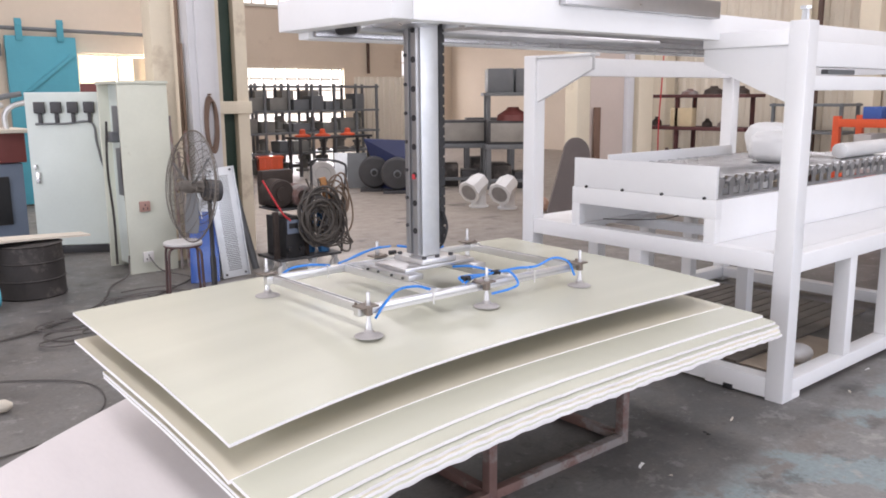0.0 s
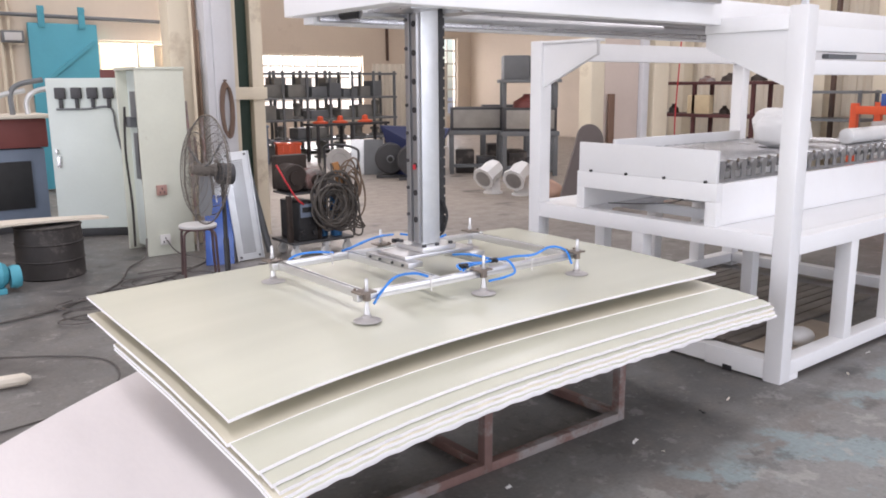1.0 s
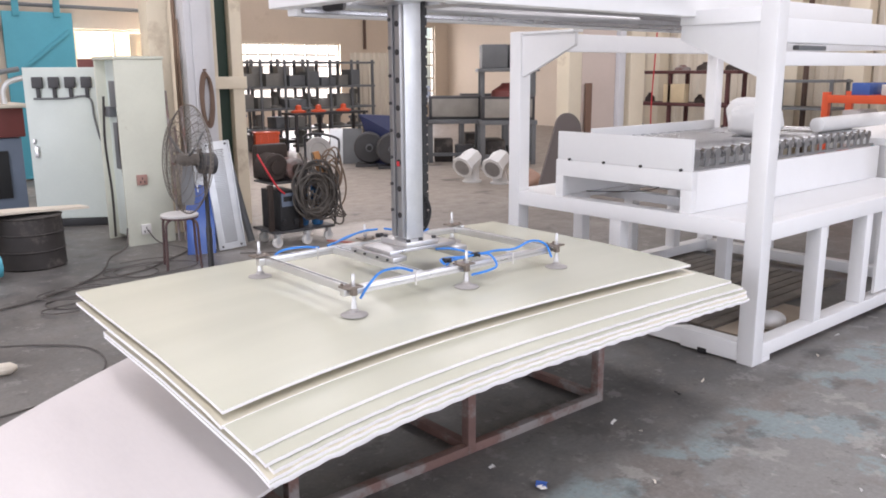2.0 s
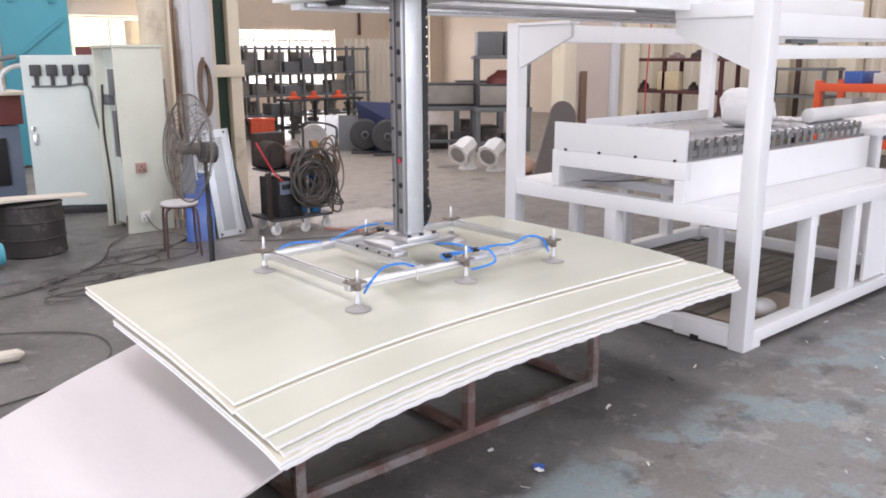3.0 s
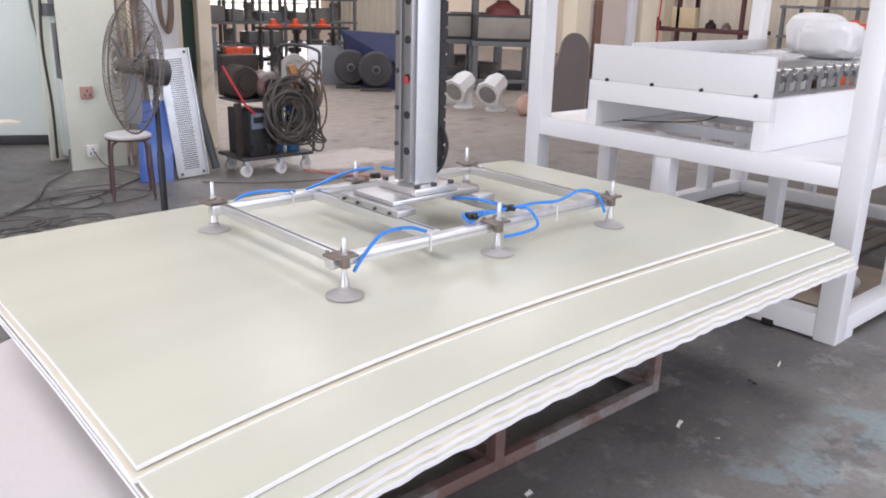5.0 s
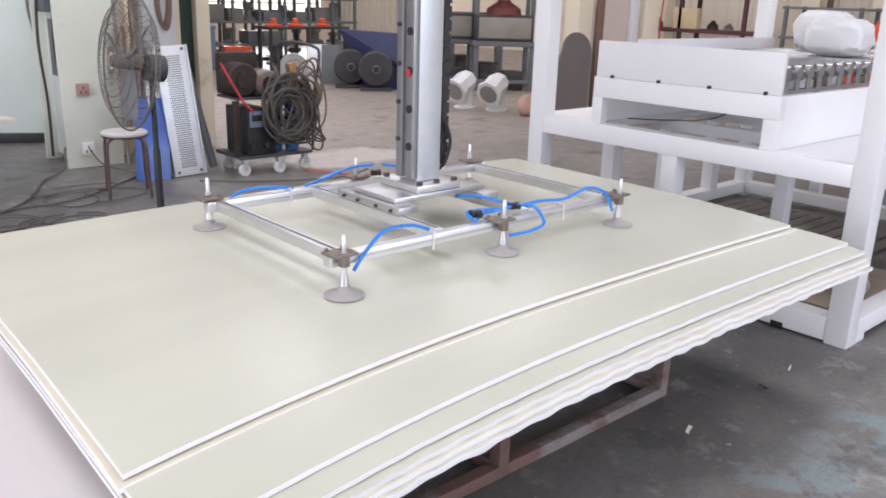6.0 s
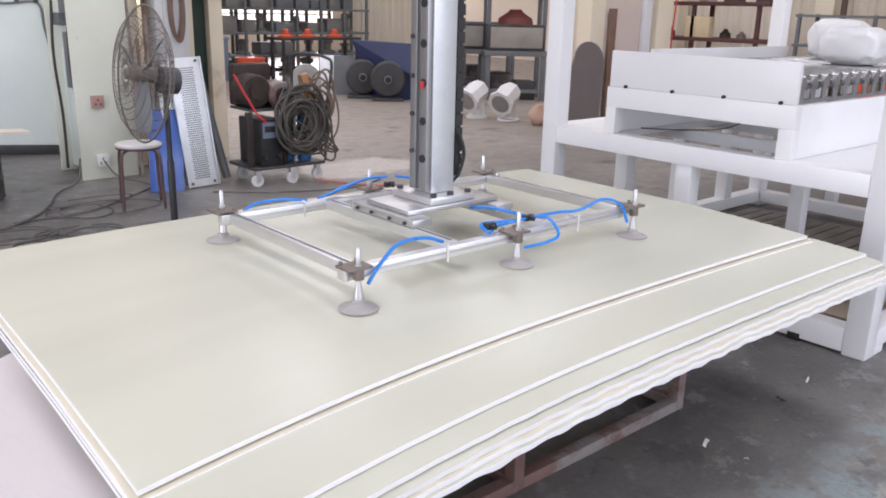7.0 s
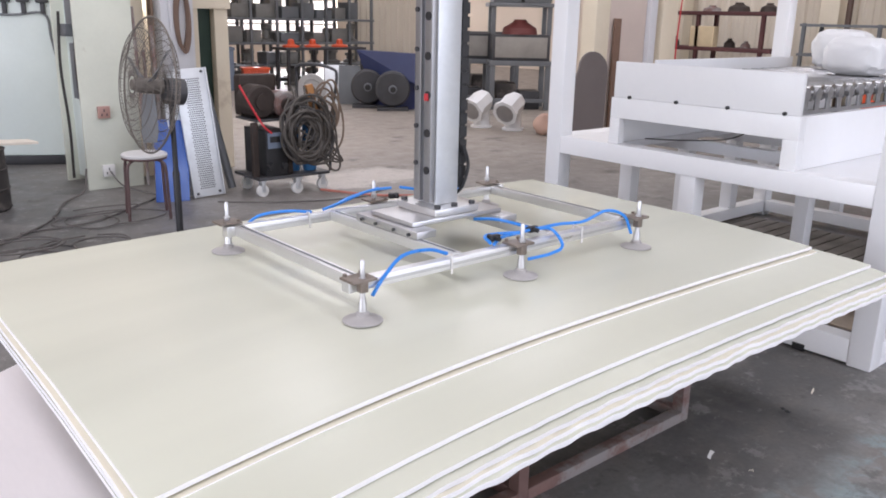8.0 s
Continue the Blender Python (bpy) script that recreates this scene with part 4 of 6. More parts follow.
def electrical_cabinet():
    m = about(2.14, 9.35, -30)
    c = thing("electrical_cabinet", "mint grey steel electrical cabinet with sockets along the top", "cabinet", (2.5, 9.3, 0))
    part("plinth", lbar(m, 0.02, 0.78, 0.02, 0.5, 0, 0.09), BLACK, c, "dark plinth")
    part("body", lbar(m, 0, 0.80, 0.022, 0.52, 0.09, 1.74, 0.008), MINT, c)
    d = part("door", lbar(m, 0.012, 0.788, 0.0, 0.02, 0.10, 1.73, 0.006), MINT, c)
    bm = shift(bm_new(), m)
    box(bm, 0.06, 0.10, -0.03, -0.001, 0.78, 0.90, 0.006, m)
    box(bm, 0.05, 0.075, -0.035, -0.001, 0.93, 0.98, 0.004, m)
    part("door_handle", bm, STEEL, d, "chromed handle and lock")
    for k in range(4):
        x = 0.10 + k * 0.165
        bm = bm_new()
        box(bm, x, x + 0.11, -0.05, -0.001, 1.52, 1.64, 0.012, m)
        box(bm, x + 0.035, x + 0.075, -0.03, -0.001, 1.42, 1.52, 0.006, m)
        part("socket", bm, DARK_STEEL, d, "dark socket outlet")
    bm = bm_new()
    sweep(bm, [m @ Vector(p) for p in smooth_line([(0.1, -0.015, 1.41), (0.4, -0.015, 1.41), (0.66, -0.015, 1.42), (0.70, -0.02, 1.2), (0.75, -0.02, 0.95), (0.83, 0.02, 0.9)])], 0.012, 7)
    part("conduit", bm, GREY_STEEL, c, "grey conduit")
    bm = bm_new()
    sweep(bm, [m @ Vector((0.86, 0.05, 0.05)), m @ Vector((0.86, 0.05, 1.45))], 0.02, 8)
    part("conduit", bm, ZINC, c, "zinc conduit pipe")
    part("top_box", lbar(m, 0.55, 0.72, 0.1, 0.3, 1.74, 1.83), BROWN_RED, c, "small maroon box")
    return c


def distribution_cabinet():
    c = thing("distribution_cabinet", "tall pale green cabinet with an open side and wall sockets", "cabinet", (2.8, 7.85, 0))
    x0, x1, y0, y1, h = 2.53, 3.0, 7.62, 8.2, 1.83
    part("front_panel", bar(x0, x1, y0, y0 + 0.03, 0, h - 0.03, 0.006), PALE_GREEN, c)
    part("back_panel", bar(x0, x1, y1 - 0.03, y1, 0, h - 0.03, 0.006), PALE_GREEN, c)
    part("side_panel", bar(x1 - 0.03, x1, y0 + 0.03, y1 - 0.03, 0, h - 0.03, 0), PALE_GREEN, c)
    part("top_panel", bar(x0 - 0.01, x1 + 0.01, y0 - 0.01, y1 + 0.01, h - 0.029, h, 0.006), PALE_GREEN, c)
    part("inner_panel", bar(x0 + 0.10, x0 + 0.12, y0 + 0.03, y1 - 0.03, 0.05, h - 0.03, 0), MINT, c, "mint grey mounting panel")
    for z0, z1, ya in ((1.35, 1.6, 7.75), (0.75, 1.2, 7.72), (1.25, 1.35, 7.95)):
        part("switch_gear", bar(x0 + 0.03, x0 + 0.10, ya, ya + 0.16, z0, z1, 0.006), GREY_STEEL, c, "grey switch gear")
    for x, ya in ((x0 + 0.04, 7.70), (x0 + 0.02, 8.05)):
        bm = bm_new()
        sweep(bm, smooth_line([(x, ya, 1.45), (x - 0.03, ya - 0.02, 1.0), (x, ya, 0.5), (x - 0.02, ya - 0.05, 0.05)]), 0.012, 7)
        part("cable", bm, CABLE, c, "dark cable")
    for z, s, mt in ((0.60, 0.075, PLASTIC_WHITE), (0.11, 0.075, PLASTIC_WHITE)):
        sk = part("wall_socket", bar(x0 + 0.12, x0 + 0.12 + 0.10, y0 - 0.03, y0 - 0.001, z, z + 0.10, 0.006), mat("reddish_socket", (0.42, 0.25, 0.21), 0.5) if z > 0.5 else mt, c, "pale socket outlet")
        bm = bm_new()
        for k, (dx, dz) in enumerate(((0.03, 0.03), (0.07, 0.03), (0.05, 0.065))):
            box(bm, x0 + 0.12 + dx - 0.005, x0 + 0.12 + dx + 0.005, y0 - 0.0315, y0 - 0.0305, z + dz - 0.01, z + dz + 0.01)
        part("socket_holes", bm, BLACK, sk)
    return c


electrical_cabinet()
distribution_cabinet()


CAGE = mat("grimy_wire", (0.17, 0.15, 0.13), 0.6, 0.3, scale=20)


def pedestal_fan():
    base = Vector((2.41, 5.48, 0))
    f = thing("pedestal_fan", "black industrial pedestal fan with a wide wire cage", "fan", base)
    bm = bm_new()
    lathe(bm, base, [(0.19, 0), (0.19, 0.02), (0.06, 0.04), (0.03, 0.10)], 28)
    part("foot", bm, DARK_STEEL, f)
    bm = bm_new()
    sweep(bm, [base + Vector((0, 0, 0.08)), base + Vector((0, 0, 0.5)), base + Vector((0, 0, 0.52)), base + Vector((0, 0, 0.95))], [0.022, 0.022, 0.016, 0.016], 12)
    part("pole", bm, BLACK, f)
    ax = Vector((-0.99, 0.0, 0.10)).normalized()
    u = ax.cross(Vector((0, 0, 1))).normalized()
    v = u.cross(ax).normalized()
    hub = base + Vector((-0.13, 0.0, 1.04))
    mot = base + Vector((0.02, 0.0, 1.0))
    bm = bm_new()
    sweep(bm, [mot - ax * 0.07, mot - ax * 0.055, mot + ax * 0.05, mot + ax * 0.07], [0.05, 0.08, 0.08, 0.05], 20)
    part("motor", bm, DARK_STEEL, f, "ribbed dark motor housing")
    R_ = 0.40

    def at(r, a, d):
        return hub + u * (r * math.cos(a)) + v * (r * math.sin(a)) + ax * d

    cage = None
    for side, depth in ((1, 0.10), (-1, -0.09)):
        bm = bm_new()
        for k in range(60):
            a = 2 * math.pi * k / 60
            sw = 0.25 * side
            sweep(bm, [at(0.05, a, depth), at(0.2, a + sw * 0.5, depth * 0.95), at(0.33, a + sw, depth * 0.6), at(R_, a + sw, 0)], 0.0015, 4, False)
        for r, d in ((0.06, depth), (0.13, depth), (0.21, depth * 0.92), (0.27, depth * 0.8), (0.33, depth * 0.6)):
            sweep(bm, [at(r, 2 * math.pi * k / 36, d) for k in range(37)], 0.0026, 4, False)
        cg = part("cage_half", bm, CAGE, f, "dark wire cage", kind="stuff")
    bm = bm_new()
    sweep(bm, [at(R_, 2 * math.pi * k / 48, 0) for k in range(49)], 0.006, 6, False)
    part("cage_rim", bm, CAGE, f)
    for k in range(3):
        bm = bm_new()
        a0 = k * 2 * math.pi / 3 + 0.4
        ring_ = []
        for r, da, db in ((0.05, -0.3, 0.3), (0.16, -0.26, 0.24), (0.28, -0.22, 0.18), (0.34, -0.1, 0.08)):
            ring_.append((bm.verts.new(at(r, a0 + da, -0.03)), bm.verts.new(at(r, a0 + db, 0.03)), bm.verts.new(at(r, a0 + db, 0.033)), bm.verts.new(at(r, a0 + da, -0.027))))
        for p, q in zip(ring_, ring_[1:]):
            for j in range(4):
                bm.faces.new((p[j], p[(j + 1) % 4], q[(j + 1) % 4], q[j]))
        bm.faces.new(ring_[0][::-1])
        bm.faces.new(ring_[-1])
        part("blade", bm, GREY_STEEL, f, "grey fan blade")
    bm = bm_new()
    sweep(bm, [hub - ax * 0.08, hub + ax * 0.05, hub + ax * 0.105], [0.045, 0.045, 0.03], 16)
    part("hub", bm, CAGE, f, "grimy hub")


pedestal_fan()


STOOL_TUBE = mat("worn_maroon_tube", (0.085, 0.045, 0.042), 0.5, dark=0.6, scale=8, fine=60, bump=0.15)


def stool():
    c = Vector((2.58, 6.45, 0))
    s = thing("stool", "round stool with a grey laminate seat and maroon tube legs", "stool", c)
    bm = bm_new()
    lathe(bm, c, [(0.155, 0.452), (0.16, 0.458), (0.16, 0.472), (0.152, 0.478)], 32)
    part("seat", bm, SEAT, s)
    bm = bm_new()
    sweep(bm, [c + Vector((0.15 * math.cos(a), 0.15 * math.sin(a), 0.445)) for a in [2 * math.pi * k / 28 for k in range(29)]], 0.009, 6, False)
    part("seat_ring", bm, STOOL_TUBE, s)
    for k in range(4):
        a = 0.5 + k * math.pi / 2
        d = Vector((math.cos(a), math.sin(a), 0))
        bm = bm_new()
        sweep(bm, smooth_line([c + d * 0.10 + Vector((0, 0, 0.44)), c + d * 0.165 + Vector((0, 0, 0.42)), c + d * 0.185 + Vector((0, 0, 0.36)), c + d * 0.19 + Vector((0, 0, 0.2)), c + d * 0.20 + Vector((0, 0, 0.008))], 4), 0.011, 8)
        part("leg", bm, STOOL_TUBE, s)
    return s


stool()

bm = bm_new()
for k in range(3):
    sweep(bm, [(3.46 + 0.055 * math.cos(a) + 0.008 * k, 7.70 - 0.012 * k, 1.42 + 0.26 * math.sin(a) - 0.02 * k) for a in [2 * math.pi * j / 28 for j in range(29)]], 0.012, 6)
sweep(bm, [(3.46, 7.66, 1.70), (3.46, 7.72, 1.70)], 0.01, 6)
solid("drive_belt", bm, mat("brown_belt", (0.16, 0.10, 0.07), 0.65), "brown rubber drive belts hanging on the column", "belt", (3.62, 7.7, 1.2))
for x_, h_ in ((2.99, 1.5), (3.06, 1.15), (3.14, 1.35)):
    bm = bm_new()
    sweep(bm, smooth_line([(x_, 7.5, 0.02), (x_ + 0.01, 7.55, h_ * 0.5), (x_ + 0.03, 7.66, h_)]), 0.014, 7)
    solid("steel_rod", bm, RUST, "rusty steel rod leaning on the cabinet", "rod", (x_, 7.5, 0), "leaning rods")

# blue panel and perforated zinc sheets that lean on the column
m = Matrix.Translation((2.80, 6.86, 0.006)) @ pose(0, 0, 0, -14, 4, -14)
solid("blue_panel", lbar(m, 0, 0.26, 0, 0.012, 0, 0.66, 0.003), BLUE_SHEET, "glossy blue steel panel leaning against the column foot", "panel", (2.9, 6.9, 0))


def perforated_panel(m, w, h, label, hx):
    p = thing("perforated_panel", label, "panel", m.translation, "leaning zinc panels")
    part("sheet", lbar(m, 0, w, 0, 0.01, 0, h, 0.003), ZINC, p)
    part("edge_fold", lbar(m, 0, 0.012, -0.022, -0.001, 0, h, 0.002), ZINC, p)
    part("edge_fold", lbar(m, w - 0.012, w, -0.022, -0.001, 0, h, 0.002), ZINC, p)
    if hx:
        # black discs on the sheet, drawn for the shade inside its holes
        bm = bm_new()
        for i in range(8):
            for k in range(52):
                x, z = w * 0.28 + i * 0.0155 + (0.0078 if k % 2 else 0), 0.07 + k * 0.0172
                vs = [bm.verts.new(m @ Vector((x + 0.006 * math.cos(a), -0.0012, z + 0.006 * math.sin(a)))) for a in [j * math.pi / 3 for j in range(6)]]
                ws = [bm.verts.new(m @ Vector((x + 0.006 * math.cos(a), -0.0004, z + 0.006 * math.sin(a)))) for a in [j * math.pi / 3 for j in range(6)]]
                bm.faces.new(vs)
                for j in range(6):
                    bm.faces.new((vs[j], vs[(j + 1) % 6], ws[(j + 1) % 6], ws[j]))
        part("perforation", bm, BLACK, p, kind="stuff")
    for x, z in ((0.04, 0.03), (w - 0.04, 0.03), (0.04, h - 0.03), (w - 0.04, h - 0.03)):
        bm = bm_new()
        sweep(bm, [m @ Vector((x, -0.012, z)), m @ Vector((x, -0.001, z))], 0.011, 8)
        part("fastener", bm, DARK_STEEL, p)


perforated_panel(Matrix.Translation((3.10, 6.83, 0.006)) @ pose(0, 0, 0, -7, -4, -8), 0.26, 1.03, "galvanised perforated steel panel leaning against the column", True)
perforated_panel(Matrix.Translation((3.0, 6.92, 0.006)) @ pose(0, 0, 0, -6, -3, -12), 0.2, 0.98, "plain galvanised steel panel leaning behind another", False)
bm = bm_new()
sweep(bm, [(3.50, 6.95, 0.03), (3.36, 7.15, 1.0)], 0.035, 10)
solid("steel_tube", bm, GREY_STEEL, "grey steel tube leaning by the panels", "tube", (3.5, 6.95, 0))


SOOT2 = mat("oily_brown_steel", (0.05, 0.036, 0.03), 0.6, 0.3, dark=0.5, scale=9)


COIL = mat("dusty_welding_cable", (0.085, 0.074, 0.064), 0.65, dark=0.55, scale=9, fine=80, bump=0.2)


def welding_cart():
    x0, y0 = 3.55, 6.55
    c = thing("welding_cart", "welding cart on white castors hung with coiled dark cables", "cart", (3.85, 6.75, 0))
    part("tray", bar(x0, x0 + 0.68, y0, y0 + 0.45, 0.14, 0.165, 0.005), DARK_STEEL, c)
    for x, y in ((x0 + 0.05, y0 + 0.05), (x0 + 0.36, y0 + 0.02), (x0 + 0.64, y0 + 0.07), (x0 + 0.1, y0 + 0.42), (x0 + 0.6, y0 + 0.42)):
        bm = bm_new()
        lathe(bm, (x, y, 0.05), [(0.02, -0.018), (0.05, -0.016), (0.05, 0.016), (0.02, 0.018)], 16, "y")
        w = part("castor", bm, PLASTIC_WHITE, c, "white castor wheel")
        bm = bm_new()
        box(bm, x - 0.02, x + 0.02, y - 0.026, y - 0.021, 0.04, 0.13, 0.002)
        box(bm, x - 0.02, x + 0.02, y + 0.021, y + 0.026, 0.04, 0.13, 0.002)
        box(bm, x - 0.03, x + 0.03, y - 0.03, y + 0.03, 0.13, 0.139)
        part("fork", bm, ZINC, w)
    # welding source
    ws = part("welding_source", bar(x0 + 0.08, x0 + 0.28, y0 + 0.02, y0 + 0.40, 0.166, 0.55, 0.012), BLACK, c, "black welding power source")
    part("front_panel", bar(x0 + 0.095, x0 + 0.265, y0 + 0.008, y0 + 0.019, 0.40, 0.53, 0.004), BLUE_GREY, ws, "blue grey control panel")
    part("display", bar(x0 + 0.11, x0 + 0.2, y0 + 0.003, y0 + 0.0075, 0.45, 0.50, 0.002), BLACK, ws)
    for x in (x0 + 0.11, x0 + 0.24):
        bm = bm_new()
        lathe(bm, (x, y0 + 0.02, 0.25), [(0.025, -0.03), (0.03, -0.0), ], 12, "y")
        part("terminal", bm, BLACK, ws)
    # gas bottles
    for x, y in ((x0 + 0.43, y0 + 0.2), (x0 + 0.56, y0 + 0.14)):
        bm = bm_new()
        lathe(bm, (x, y, 0.166), [(0.055, 0), (0.06, 0.02), (0.06, 0.42), (0.04, 0.48), (0.018, 0.50), (0.018, 0.55)], 18)
        part("gas_bottle", bm, mat("bottle_blue", (0.04, 0.16, 0.36), 0.45), c, "blue gas bottle")
    # wire feeder and drums on top
    part("shelf", bar(x0 + 0.02, x0 + 0.40, y0 + 0.06, y0 + 0.42, 0.615, 0.635, 0.004), DARK_STEEL, c)
    for x, y, r, col in ((x0 + 0.10, y0 + 0.2, 0.135, BROWN_RED), (x0 + 0.31, y0 + 0.18, 0.105, RUST)):
        bm = bm_new()
        lathe(bm, (x, y, 0.64 + r), [(0.03, -0.11), (r * 0.9, -0.105), (r, -0.09), (r, 0.09), (r * 0.9, 0.105), (0.03, 0.11)], 22, "y")
        dr = part("drum", bm, SOOT2 if col is BROWN_RED else col, c, "grimy steel drum")
        bm = bm_new()
        lathe(bm, (x, y - 0.112, 0.64 + r), [(r * 0.5, -0.02), (r * 0.5, 0.0)], 16, "y")
        part("drum_cap", bm, SOOT2, dr)
    # arched handle
    bm = bm_new()
    hx = x0 + 0.70
    sweep(bm, smooth_line([(hx, y0 + 0.03, 0.16), (hx + 0.02, y0 + 0.03, 0.6), (hx + 0.08, y0 + 0.03, 0.95), (hx + 0.05, y0 + 0.06, 1.03), (hx - 0.05, y0 + 0.22, 1.06), (hx - 0.1, y0 + 0.38, 1.03), (hx - 0.08, y0 + 0.42, 0.9), (hx - 0.1, y0 + 0.42, 0.16)], 5), 0.013, 8)
    part("handle", bm, DARK_STEEL, c, "dark arched tube handle")
    # cables coiled in loops
    rc = random.Random(8)
    for k in range(22):
        cx, cz = x0 + 0.42 + rc.uniform(-0.07, 0.07), 0.52 + rc.uniform(-0.07, 0.07)
        r = rc.uniform(0.13, 0.27)
        yy = y0 - 0.02 - 0.012 * (k % 6)
        sq = rc.uniform(0.85, 1.15)
        ph = rc.uniform(0, 6)
        pts = [(cx + r * 0.82 * math.cos(a), yy + 0.02 * math.sin(3 * a + ph), cz + r * sq * math.sin(a)) for a in [ph + 2 * math.pi * j / 30 for j in range(31)]]
        bm = bm_new()
        sweep(bm, pts, 0.0115, 7)
        part("cable_loop", bm, COIL if k % 3 else CABLE, c, "coiled dark cable")
    for k in range(6):
        cx, cz = x0 + 0.64 + rc.uniform(-0.04, 0.05), 0.68 + rc.uniform(-0.1, 0.06)
        r = rc.uniform(0.12, 0.21)
        pts = [(cx + r * 0.6 * math.cos(a), y0 + 0.02 * math.sin(2 * a + k) - 0.03, cz + r * 1.2 * math.sin(a)) for a in [2 * math.pi * j / 24 for j in range(25)]]
        bm = bm_new()
        sweep(bm, pts, 0.009, 6)
        part("cable_loop", bm, mat("tan_cable", (0.17, 0.12, 0.085), 0.6) if k == 0 else bpy.data.materials["tan_cable"], c, "coiled brown cable")
    # soot-black support and loose hanging cables
    for xa, xb in ((x0 - 0.02, x0 + 0.03), (x0 + 0.30, x0 + 0.345)):
        part("upright", bar(xa, xb, y0 + 0.05, y0 + 0.09, 0.166, 0.614, 0.004), SOOT2, c)
    part("wire_feeder", bar(x0 + 0.02, x0 + 0.36, y0 + 0.32, y0 + 0.44, 0.64, 0.98, 0.03), SOOT2, c, "oily brown wire feeder housing")
    for k in range(10):
        xa, xb = x0 + rc.uniform(0.3, 0.68), x0 + rc.uniform(0.35, 0.78)
        za, zb = rc.uniform(0.75, 0.95), rc.uniform(0.18, 0.4)
        bm = bm_new()
        sweep(bm, smooth_line([(xa, y0 + 0.05, za), (xa + rc.uniform(-0.1, 0.12), y0 - 0.05, (za + zb) / 2 + 0.1), (xb + rc.uniform(-0.05, 0.1), y0 - 0.07, zb), (xb - rc.uniform(0.05, 0.2), y0 - 0.06, zb - rc.uniform(-0.05, 0.06)), (xa - 0.05, y0 - 0.03, zb + 0.2)], 4), 0.009, 6)
        part("cable_loop", bm, COIL, c, "loosely hanging dark cable")
    bm = bm_new()
    prism(bm, [(x0 + 0.47, y0 + 0.01, 0.90), (x0 + 0.53, y0 + 0.01, 0.91), (x0 + 0.57, y0 - 0.02, 0.66), (x0 + 0.51, y0 - 0.02, 0.65)], (0, 0.035, 0))
    part("leather_glove", bm, LEATHER, c, "tan leather glove tucked in the frame")
    bm = bm_new()
    sweep(bm, smooth_line([(x0 - 0.12, y0 + 0.05, 0.92), (x0 - 0.04, y0 - 0.0, 0.74), (x0 + 0.04, y0 - 0.02, 0.60), (x0 + 0.12, y0 - 0.01, 0.53)]), 0.009, 6)
    part("red_hose", bm, RED, c, "red gas hose")
    return c


welding_cart()

# red hose trailing over the floor
bm = bm_new()
sweep(bm, smooth_line([(4.1, 6.5, 0.02), (4.35, 6.1, 0.012), (4.6, 5.9, 0.012), (4.95, 5.6, 0.012), (5.3, 5.3, 0.012), (5.5, 4.9, 0.012)]), 0.011, 7)
solid("floor_hose", bm, mat("faded_red_rubber", (0.42, 0.15, 0.11), 0.6, scale=9), "faded red hose lying on the floor", "hose", (4.1, 6.5, 0))


def drum_and_board():
    c = Vector((1.60, 7.42, 0))
    d = thing("steel_drum", "sooty black steel drum standing on the floor", "drum", c)
    bm = bm_new()
    lathe(bm, c, [(0.27, 0), (0.285, 0.015), (0.28, 0.03), (0.28, 0.15), (0.288, 0.16), (0.28, 0.17), (0.278, 0.30), (0.286, 0.31), (0.276, 0.32), (0.27, 0.44), (0.28, 0.455)], 32)
    part("shell", bm, SOOT, d)
    bm = bm_new()
    pts = [c + Vector((-0.95, -0.25, 0.30)), c + Vector((-0.62, -0.2, 0.42)), c + Vector((-0.5, -0.12, 0.50)), c + Vector((-0.1, 0, 0.49)), c + Vector((0.5, 0.05, 0.462))]
    line = smooth_line(pts, 4)
    rr = []
    for i, p in enumerate(line):
        w = 0.17 * (1 - 0.5 * (i / len(line)) ** 2)
        q = Vector((-0.15, 1, 0)).normalized() * w
        rr.append([bm.verts.new(p - q), bm.verts.new(p + q), bm.verts.new(p + q + Vector((0, 0, 0.018))), bm.verts.new(p - q + Vector((0, 0, 0.018)))])
    for a, b in zip(rr, rr[1:]):
        for k in range(4):
            bm.faces.new((a[k], a[(k + 1) % 4], b[(k + 1) % 4], b[k]))
    bm.faces.new(rr[0])
    bm.faces.new(rr[-1][::-1])
    solid("bent_board", bm, OLD_WOOD, "bent pale plywood offcut lying on the drum", "board", c + Vector((0, 0, 0.46)))


drum_and_board()


SH = pose(0.45, 0.5, 0)


def press():
    p = thing("press_machine", "old machine with maroon guard over a blue grey body", "machine", (1.55, 10.3, 0))
    part("body", lbar(SH, 0.2, 1.76, 9.45, 10.3, 0.12, 0.96, 0.015), BLUE_GREY, p)
    # black panel on the face paints the shade inside an open bay
    part("opening", lbar(SH, 0.3, 1.60, 9.42, 9.449, 0.28, 0.82, 0.006), BLACK, p, "black panel painting the shade of an open bay")
    part("foot", lbar(SH, 0.3, 1.7, 9.5, 10.2, 0.0, 0.119), DARK_STEEL, p)
    part("guard", lbar(SH, 0.2, 1.80, 9.40, 10.2, 0.97, 1.30, 0.02), BROWN_RED, p, "maroon guard")
    part("table", lbar(SH, 0.2, 1.9, 9.3, 10.2, 1.302, 1.34, 0.01), OLD_WOOD, p, "dusty table top")
    for k, (x, h) in enumerate(((1.5, 1.68), (1.66, 1.60), (1.3, 1.56))):
        bm = bm_new()
        sweep(bm, smooth_line([(x, 9.6, 1.34), (x, 9.6, h - 0.1), (x + 0.1, 9.6, h), (x + 0.35, 9.62, h + 0.05)]), 0.03, 8)
        shift(bm, SH)
        part("pipe", bm, ZINC if k else GREY_STEEL, p, "bent pipe")


press()


